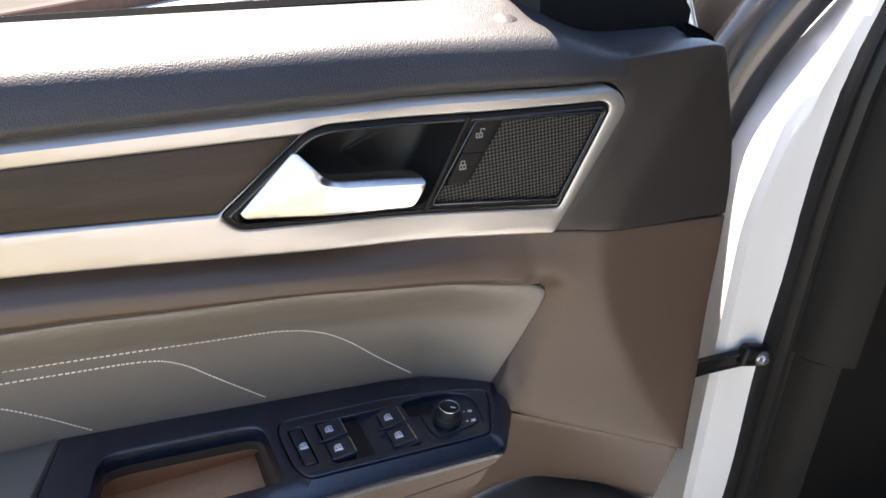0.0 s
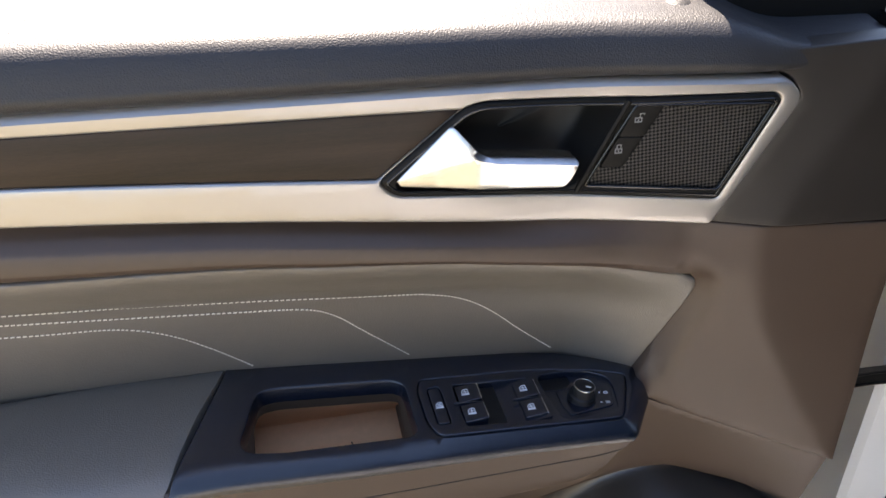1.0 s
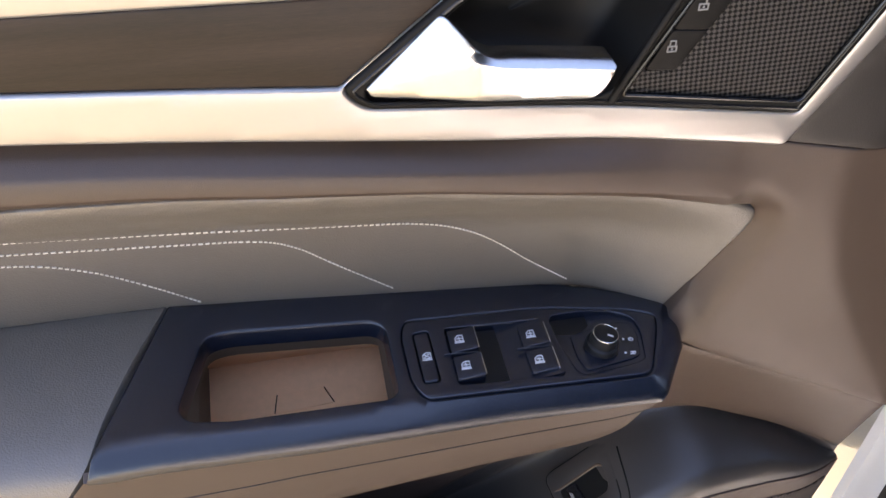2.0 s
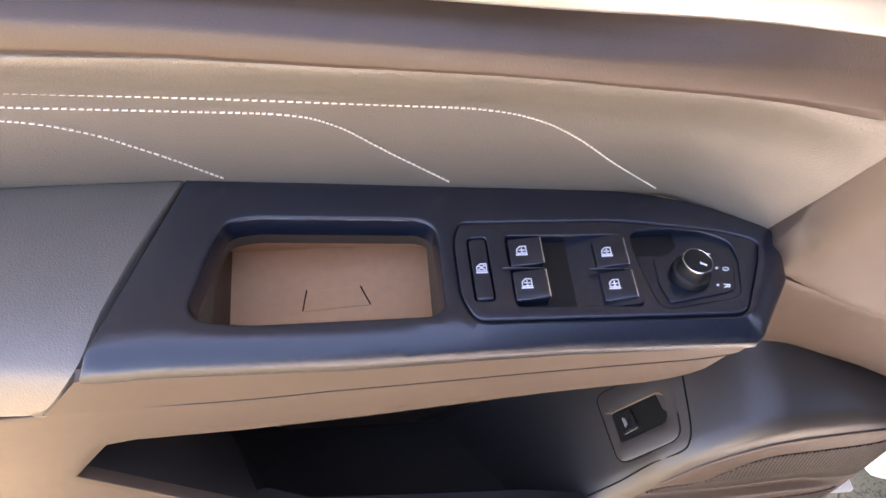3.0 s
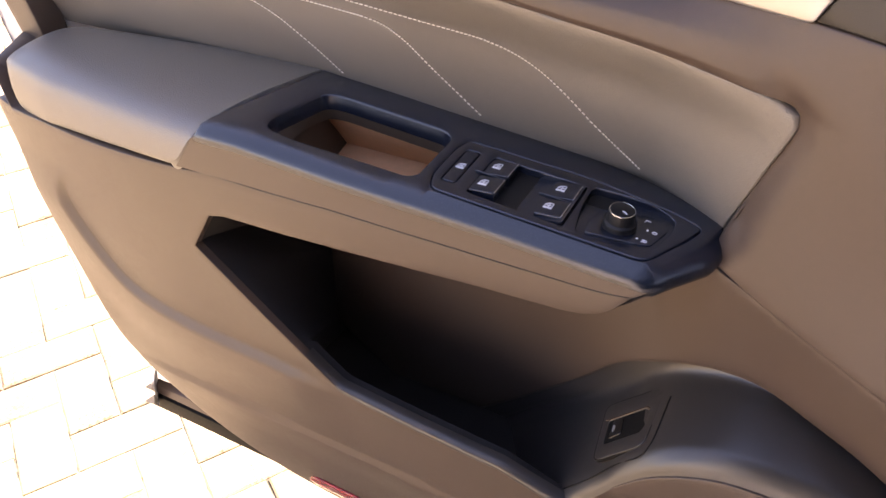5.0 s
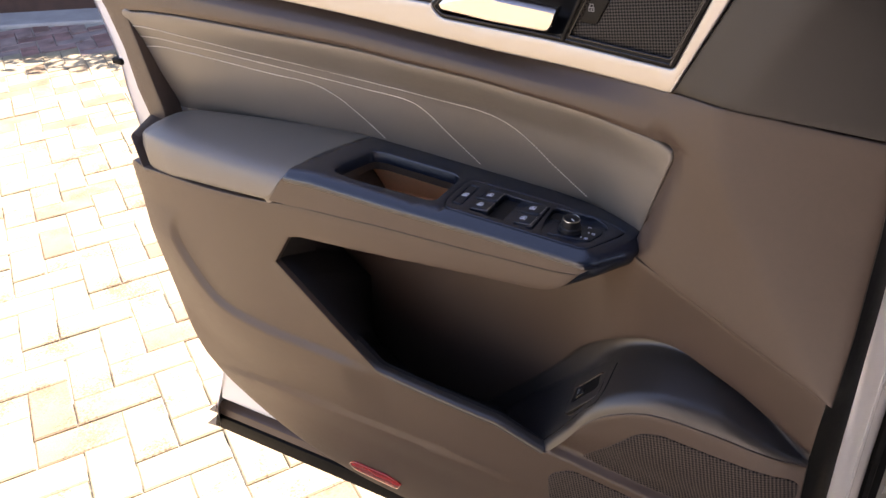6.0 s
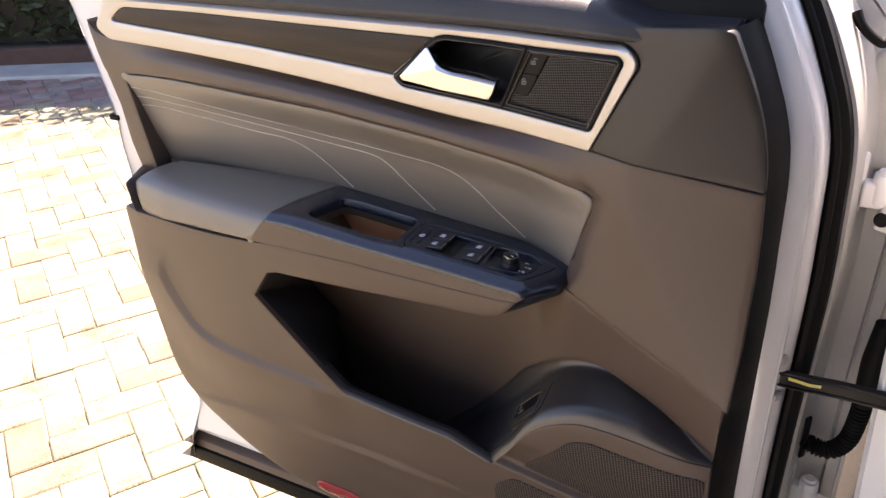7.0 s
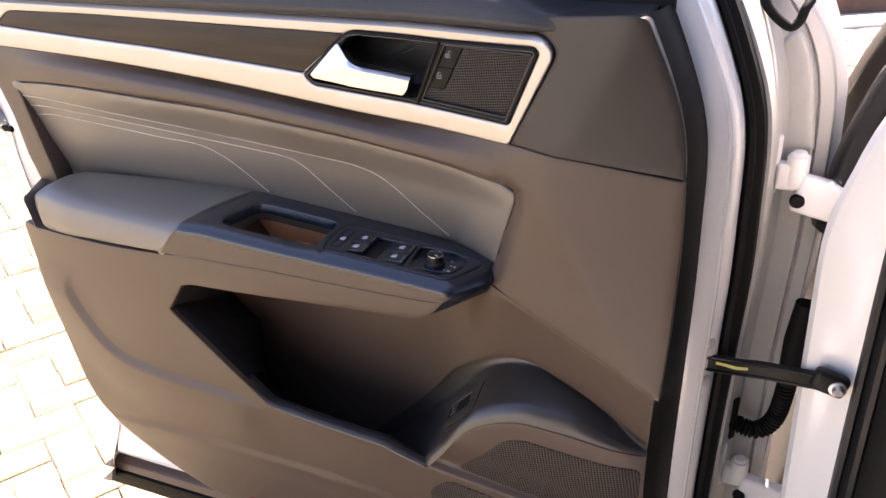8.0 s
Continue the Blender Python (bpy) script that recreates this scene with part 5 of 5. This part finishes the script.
    # lower rubber lip
    for name, lip, material, label, x0 in (("sill_ledge", [(0.060, 0.285), (0.045, 0.283), (0.039, 0.278), (0.036, 0.263), (0.045, 0.259), (0.07, 0.26)], SKIRT_DARK, "brown ledge above the rubber lip", -0.596),
                                           ("sill_rubber", [(0.05, 0.2605), (0.040, 0.2585), (0.034, 0.256), (0.032, 0.229), (0.037, 0.220), (0.07, 0.218), (0.08, 0.255)], RUBBER, "black rubber lip along the bottom edge", -0.588)):
        rows = [[(x + 0.012 * (p[1] - 0.26) / 0.04, p[0], p[1] + 0.008 * (x + 0.55)) for p in lip] for x in np.linspace(x0, 0.5, 40).tolist()]
        part(name, loft(rows, None, True, True), material, DOOR, label)
    for tip in ([(-0.586, 0.258), (-0.602, 0.218), (-0.630, 0.215)], [(-0.592, 0.279), (-0.586, 0.259), (-0.613, 0.258)]):
        part("rubber_tip", loft([[(x, y, z) for x, z in tip] for y in (0.037, 0.043)], None, True, True), TIP, DOOR, "worn grey end of the rubber lip")
    # window glass, its inner seal and the frame
    rows = [[(x, 0.071, 1.215), (x, 0.069, 1.24), (x, 0.073, 1.2445), (x, 0.080, 1.243), (x, 0.082, 1.22)] for x in np.linspace(-0.66, 0.30, 20).tolist()]
    part("window_seal", loft(rows), RUBBER, DOOR, "black window seal")
    # mirror foot and frame corner
    foot = [(0.262, 0.085), (0.258, 0.055), (0.278, 0.035), (0.428, 0.033), (0.434, 0.08), (0.425, 0.14), (0.28, 0.14)]
    rows = [[(x, y, z) for x, y in foot] for z in (1.195, 1.222)]
    rows += [[(0.262 + (x - 0.262) * kx, 0.085 + (y - 0.085) * ky, z) for x, y in foot] for z, kx, ky in ((1.228, 0.985, 0.93), (1.30, 0.9, 0.7), (1.38, 0.75, 0.6), (1.46, 0.5, 0.5))]
    part("mirror_foot", loft(rows, None, True, True), BEZEL, DOOR, "black triangular mirror foot")
    bm = bmesh.new()
    bmesh.ops.create_uvsphere(bm, u_segments=28, v_segments=16, radius=1)
    for v in bm.verts:
        v.co = Vector((0.40 + v.co.x * 0.075, 0.27 + v.co.y * 0.13, 1.32 + v.co.z * 0.085))
    part("mirror_housing", bm, BODY_PAINT, DOOR, "white outside mirror housing")
    bm = tube(smooth([(0.405, 0.085, 1.28), (0.398, 0.082, 1.31), (0.35, 0.066, 1.42), (0.15, 0.07, 1.62), (-0.2, 0.07, 1.69), (-0.55, 0.07, 1.68), (-0.64, 0.07, 1.55), (-0.66, 0.07, 1.22)], 6), 0.022, 10)
    part("window_frame", bm, PAINT, DOOR, "white window frame of the door")


def build_body():
    body = tagged(new("parked_car"), "white car body beside the open door", "car body")
    body.location = (1.0, -0.3, 0.2)
    zs = np.linspace(0.25, 1.35, 24).tolist()
    def lean(z):
        return soft(z, (0.25, 0.6, 0.98, 1.12, 1.175, 1.35), (0.016, 0.008, 0.006, 0.02, 0.033, 0.09), 0.03)
    def lean_edge(z):
        return soft(z, (0.25, 0.6, 0.95, 1.0, 1.02, 1.05, 1.08, 1.11, 1.154, 1.187, 1.35), (0.016, 0.004, -0.007, 0.0, 0.007, 0.014, 0.022, 0.035, 0.058, 0.08, 0.19), 0.02)
    def lean_back(z):
        return soft(z, (0.25, 1.0, 1.03, 1.073, 1.113, 1.152, 1.35), (0.0, 0.0, 0.008, 0.04, 0.075, 0.11, 0.29), 0.02)
    rows = [[(0.72 + lean_back(z), 0.30, z), (0.675 + lean_back(z), 0.2, z), (0.634 + 0.5 * (lean_back(z) + lean_edge(z)), 0.12, z), (0.613 + lean_edge(z), 0.080, z), (0.618 + lean_edge(z), 0.069, z), (0.63 + 0.5 * (lean(z) + lean_edge(z)), 0.064, z),
             (0.655 + lean(z), 0.061 + 0.004 * math.sin(z * 19), z), (0.676 + lean(z), 0.052, z), (0.70 + lean(z), 0.03, z)] for z in np.linspace(0.25, 1.35, 50).tolist()]
    part("hinge_pillar", loft(rows), PAINT, body, "white painted hinge pillar")
    rows = [[(x + lean(z), y, z) for x, y in ((0.664, 0.066), (0.661, 0.050), (0.664, 0.042), (0.669, 0.041), (0.6715, 0.046), (0.674, 0.040), (0.678, 0.033), (0.684, 0.031), (0.687, 0.035), (0.690, 0.028), (0.696, 0.023), (0.70, 0.03))] for z in zs]
    part("body_seal", loft(rows), KNOB, body, "black rubber seal of the door opening")
    for z0, z1, prof in ((0.25, 0.778, ((0.688, 0.034), (0.694, 0.012), (0.704, -0.003), (0.722, -0.015), (0.727, -0.012), (0.735, 0.02))),
                         (0.781, 1.35, ((0.686, 0.034), (0.691, 0.012), (0.704, -0.008), (0.731, -0.026), (0.737, -0.023), (0.75, 0.02)))):
        part("kick_trim", loft([[(x + lean(z), y, z) for x, y in prof] for z in np.linspace(z0, z1, 14).tolist()]), INTERIOR, body, "dark plastic trim inside the opening")
    part("footwell_side", box(0.86, 0.03, 0.72, 0.30, 0.02, 1.0, 0.005, pose(0, 0, 0, 0, 0, -22)), INTERIOR, body, "dark lining of the footwell")
    cav = [(0.60, 0.25), (0.612, 1.05), (0.63, 1.10), (0.66, 1.17), (0.74, 1.235), (1.05, 1.34), (1.05, 0.25)]
    part("fender_inner", sheet(cav, lambda x, z: 0.30 + 0.04 * math.cos((x - 0.72 - 0.35 * (z - 1.0)) * 18), 0.03, 0.006, 0.05), mat("dark_inner_panel", (0.05, 0.043, 0.037), 0.35, vary=0.25), body, "dark inner panel behind the door gap")
    # fender outside, seen past the door's end
    rows = [[(0.66, 0.40, z), (0.85, 0.44, z), (1.6, 0.40, z), (1.9, 0.1, z)] for z in np.linspace(0.25, 1.12, 8).tolist()]
    part("fender", loft(rows), BODY_PAINT, body, "white front fender")
    bm = tube(smooth([(0.64, 0.22, 0.9), (0.66, 0.22, 1.02), (0.70, 0.21, 1.13), (0.80, 0.16, 1.28), (1.0, 0.0, 1.5), (1.2, -0.35, 1.68)], 6), 0.042, 14)
    part("windscreen_pillar", bm, GLOSS, body, "dark glossy windscreen pillar")
    out, fwd = Vector((-0.927, 0.375, 0)), Vector((0.375, 0.927, 0))
    turn = pose(0, 0, 0, 0, 0, -22)
    def at(a, b):
        """a metres back along the car's side from the hinge, b metres into the car."""
        return Vector((0.68, 0.02, 0)) - fwd * a - out * b
    def slab(name, a0, a1, b0, b1, z0, z1, material, label, bevel=0.02):
        c = at((a0 + a1) / 2, (b0 + b1) / 2)
        part(name, box(c.x, c.y, (z0 + z1) / 2, b1 - b0, a1 - a0, z1 - z0, bevel, turn), material, body, label)
    slab("roof", -0.1, 3.0, 0.12, 1.6, 1.68, 1.73, INTERIOR, "dark car roof lining")
    slab("cabin_floor", -0.1, 2.9, 0.12, 1.5, 0.3, 0.42, INTERIOR, "dark cabin floor")
    slab("rocker_sill", 0.1, 1.15, -0.02, 0.11, 0.25, 0.44, BODY_PAINT, "white door sill")
    slab("rear_side", 1.15, 3.0, -0.03, 0.08, 0.28, 1.12, BODY_PAINT, "white rear side of the car")
    slab("rear_windows", 1.15, 3.0, 0.02, 0.1, 1.13, 1.7, CUP, "dark side windows")
    slab("seat_back", 0.95, 1.15, 0.25, 0.8, 0.42, 1.35, INTERIOR, "dark seat inside the cabin", 0.06)
    slab("cabin_side", -0.1, 3.0, 1.55, 1.6, 0.4, 1.7, INTERIOR, "dark far side of the cabin")
    slab("dashboard", -0.5, -0.1, 0.15, 1.55, 0.4, 1.12, INTERIOR, "dark dashboard end")
    for a in (-0.75, 2.2):
        c = at(a, 0.5)
        wheel = part("wheel", lathe([(0.0, 0.02), (0.2, 0.03), (0.225, 0.08), (0.23, 0.1), (0.3, 0.115), (0.335, 0.09), (0.345, 0.0), (0.335, -0.09), (0.3, -0.115), (0.0, -0.11)], Matrix.Translation((c.x, c.y, 0.345)) @ pose(0, 0, 0, 0, 0, -22) @ pose(0, 0, 0, 0, -90, 0), 32), RUBBER, body, "black tyre under the car")
    # hinges
    hinge = tagged(new("door_hinge"), "white painted steel door hinge with a black plug", "hinge", "door hinges")
    hinge.location = (0.58, 0.19, 0.96)
    def hp(name, bm, material, label=""):
        bm.transform(Matrix.Translation((-0.008, 0, 0.014)))
        return part(name, bm, material, hinge, label)
    hp("door_plate", box(0.549, 0.191, 0.972, 0.010, 0.026, 0.08, 0.004, pose(0, 0, 0, 0, 0, -34)), BODY_PAINT)
    hp("knuckle", lathe([(0.0, 0.026), (0.008, 0.026), (0.0095, 0.022), (0.0125, 0.021), (0.0135, 0.018), (0.0135, -0.016), (0.011, -0.02), (0.0, -0.02)], Matrix.Translation((0.58, 0.1957, 0.9667)), 24), BODY_PAINT, "turned hinge knuckle")
    hp("plate_web", box(0.5695, 0.1957, 0.9601, 0.026, 0.02, 0.034, 0.004), BODY_PAINT)
    hp("body_arm", box(0.6136, 0.1935, 0.9348, 0.066, 0.022, 0.05, 0.006, pose(0, 0, 0, 0, 14, 6)), BODY_PAINT, "white hinge arm on the body")
    hp("plug", lathe([(0.0, 0.004), (0.0075, 0.004), (0.009, 0.001), (0.009, -0.004)], Matrix.Translation((0.5854, 0.1786, 0.9336)) @ pose(0, 0, 0, 90, 0, 0), 20), RUBBER, "round black plug")
    copy_thing(hinge, pose(0.572, 0.19, 0.464))
    # check strap
    strap = tagged(new("check_strap"), "black steel check strap with a yellow mark", "check strap")
    strap.location = (0.55, 0.04, 0.78)
    path = [(0.488, 0.062, 0.772), (0.505, 0.058, 0.7695), (0.536, 0.066, 0.7645), (0.571, 0.068, 0.7655), (0.602, 0.064, 0.768), (0.632, 0.053, 0.776), (0.652, 0.048, 0.7785)]
    def flat(path, hw, t):
        return loft([[(x, y - t, z - hw), (x, y - t, z + hw), (x, y + t, z + hw), (x, y + t, z - hw)] for x, y, z in path], None, True, True)
    part("arm", flat(smooth(path, 4), 0.0105, 0.004), STEEL, strap)
    part("grease_mark", loft([[(x, y - 0.0046, z + 0.0035 - a), (x, y - 0.0046, z - 0.001 - a)] for x, y, z, a in ((0.514, 0.0604, 0.7682, -0.002), (0.526, 0.0634, 0.7662, -0.001), (0.538, 0.0664, 0.7646, 0.001), (0.552, 0.0672, 0.765, 0.0))]), YELLOW, strap, "yellow mark on the strap")
    for dz in (0.0085, -0.0085):
        part("strap_edge", tube([(x, y - 0.004, z + dz) for x, y, z in smooth(path[:6], 4)], 0.0022, 8), STEEL, strap, "rolled edge of the strap")
    part("fork", box(0.643, 0.05, 0.7785, 0.04, 0.018, 0.028, 0.006, pose(0, 0, 0, 0, 16, 0)), STEEL, strap, "black forked bracket")
    part("bolt", lathe([(0.0, 0.008), (0.005, 0.008), (0.0062, 0.006), (0.0068, 0.002), (0.010, 0.0015), (0.010, -0.002)], Matrix.Translation((0.652, 0.041, 0.7765)) @ pose(0, 0, 0, 90, 0, 0), 16), BOLT, strap, "zinc bolt head")
    # wiring conduit
    con = tagged(new("wiring_conduit"), "black corrugated rubber wiring conduit between door and body", "conduit")
    con.location = (0.57, 0.14, 0.65)
    path = resample(smooth([(0.545, 0.197, 0.578), (0.553, 0.195, 0.5735), (0.579, 0.194, 0.572), (0.599, 0.195, 0.597), (0.606, 0.195, 0.645), (0.607, 0.197, 0.691), (0.609, 0.199, 0.739), (0.613, 0.203, 0.792)], 8), 0.0018, False)
    n = len(path)
    rad = [(0.0135 if (i // 2) % 2 else 0.0108) if i < n * 0.52 else lerp(i / n, (0.52, 0.6, 0.8, 1.0), (0.013, 0.014, 0.0165, 0.0145)) for i in range(n)]
    part("bellows", tube([tuple(p) for p in path], rad, 16), RUBBER, con, "corrugated black rubber tube", sharp=60)
    part("grommet", box(0.5455, 0.188, 0.588, 0.005, 0.012, 0.075, 0.003, pose(0, 0, 0, 0, 0, -34)), RUBBER, con, "flat black grommet")


build_upper_trim()
build_lower_trim()
build_armrest()
build_shell()
build_body()
build_far()
build_ground()
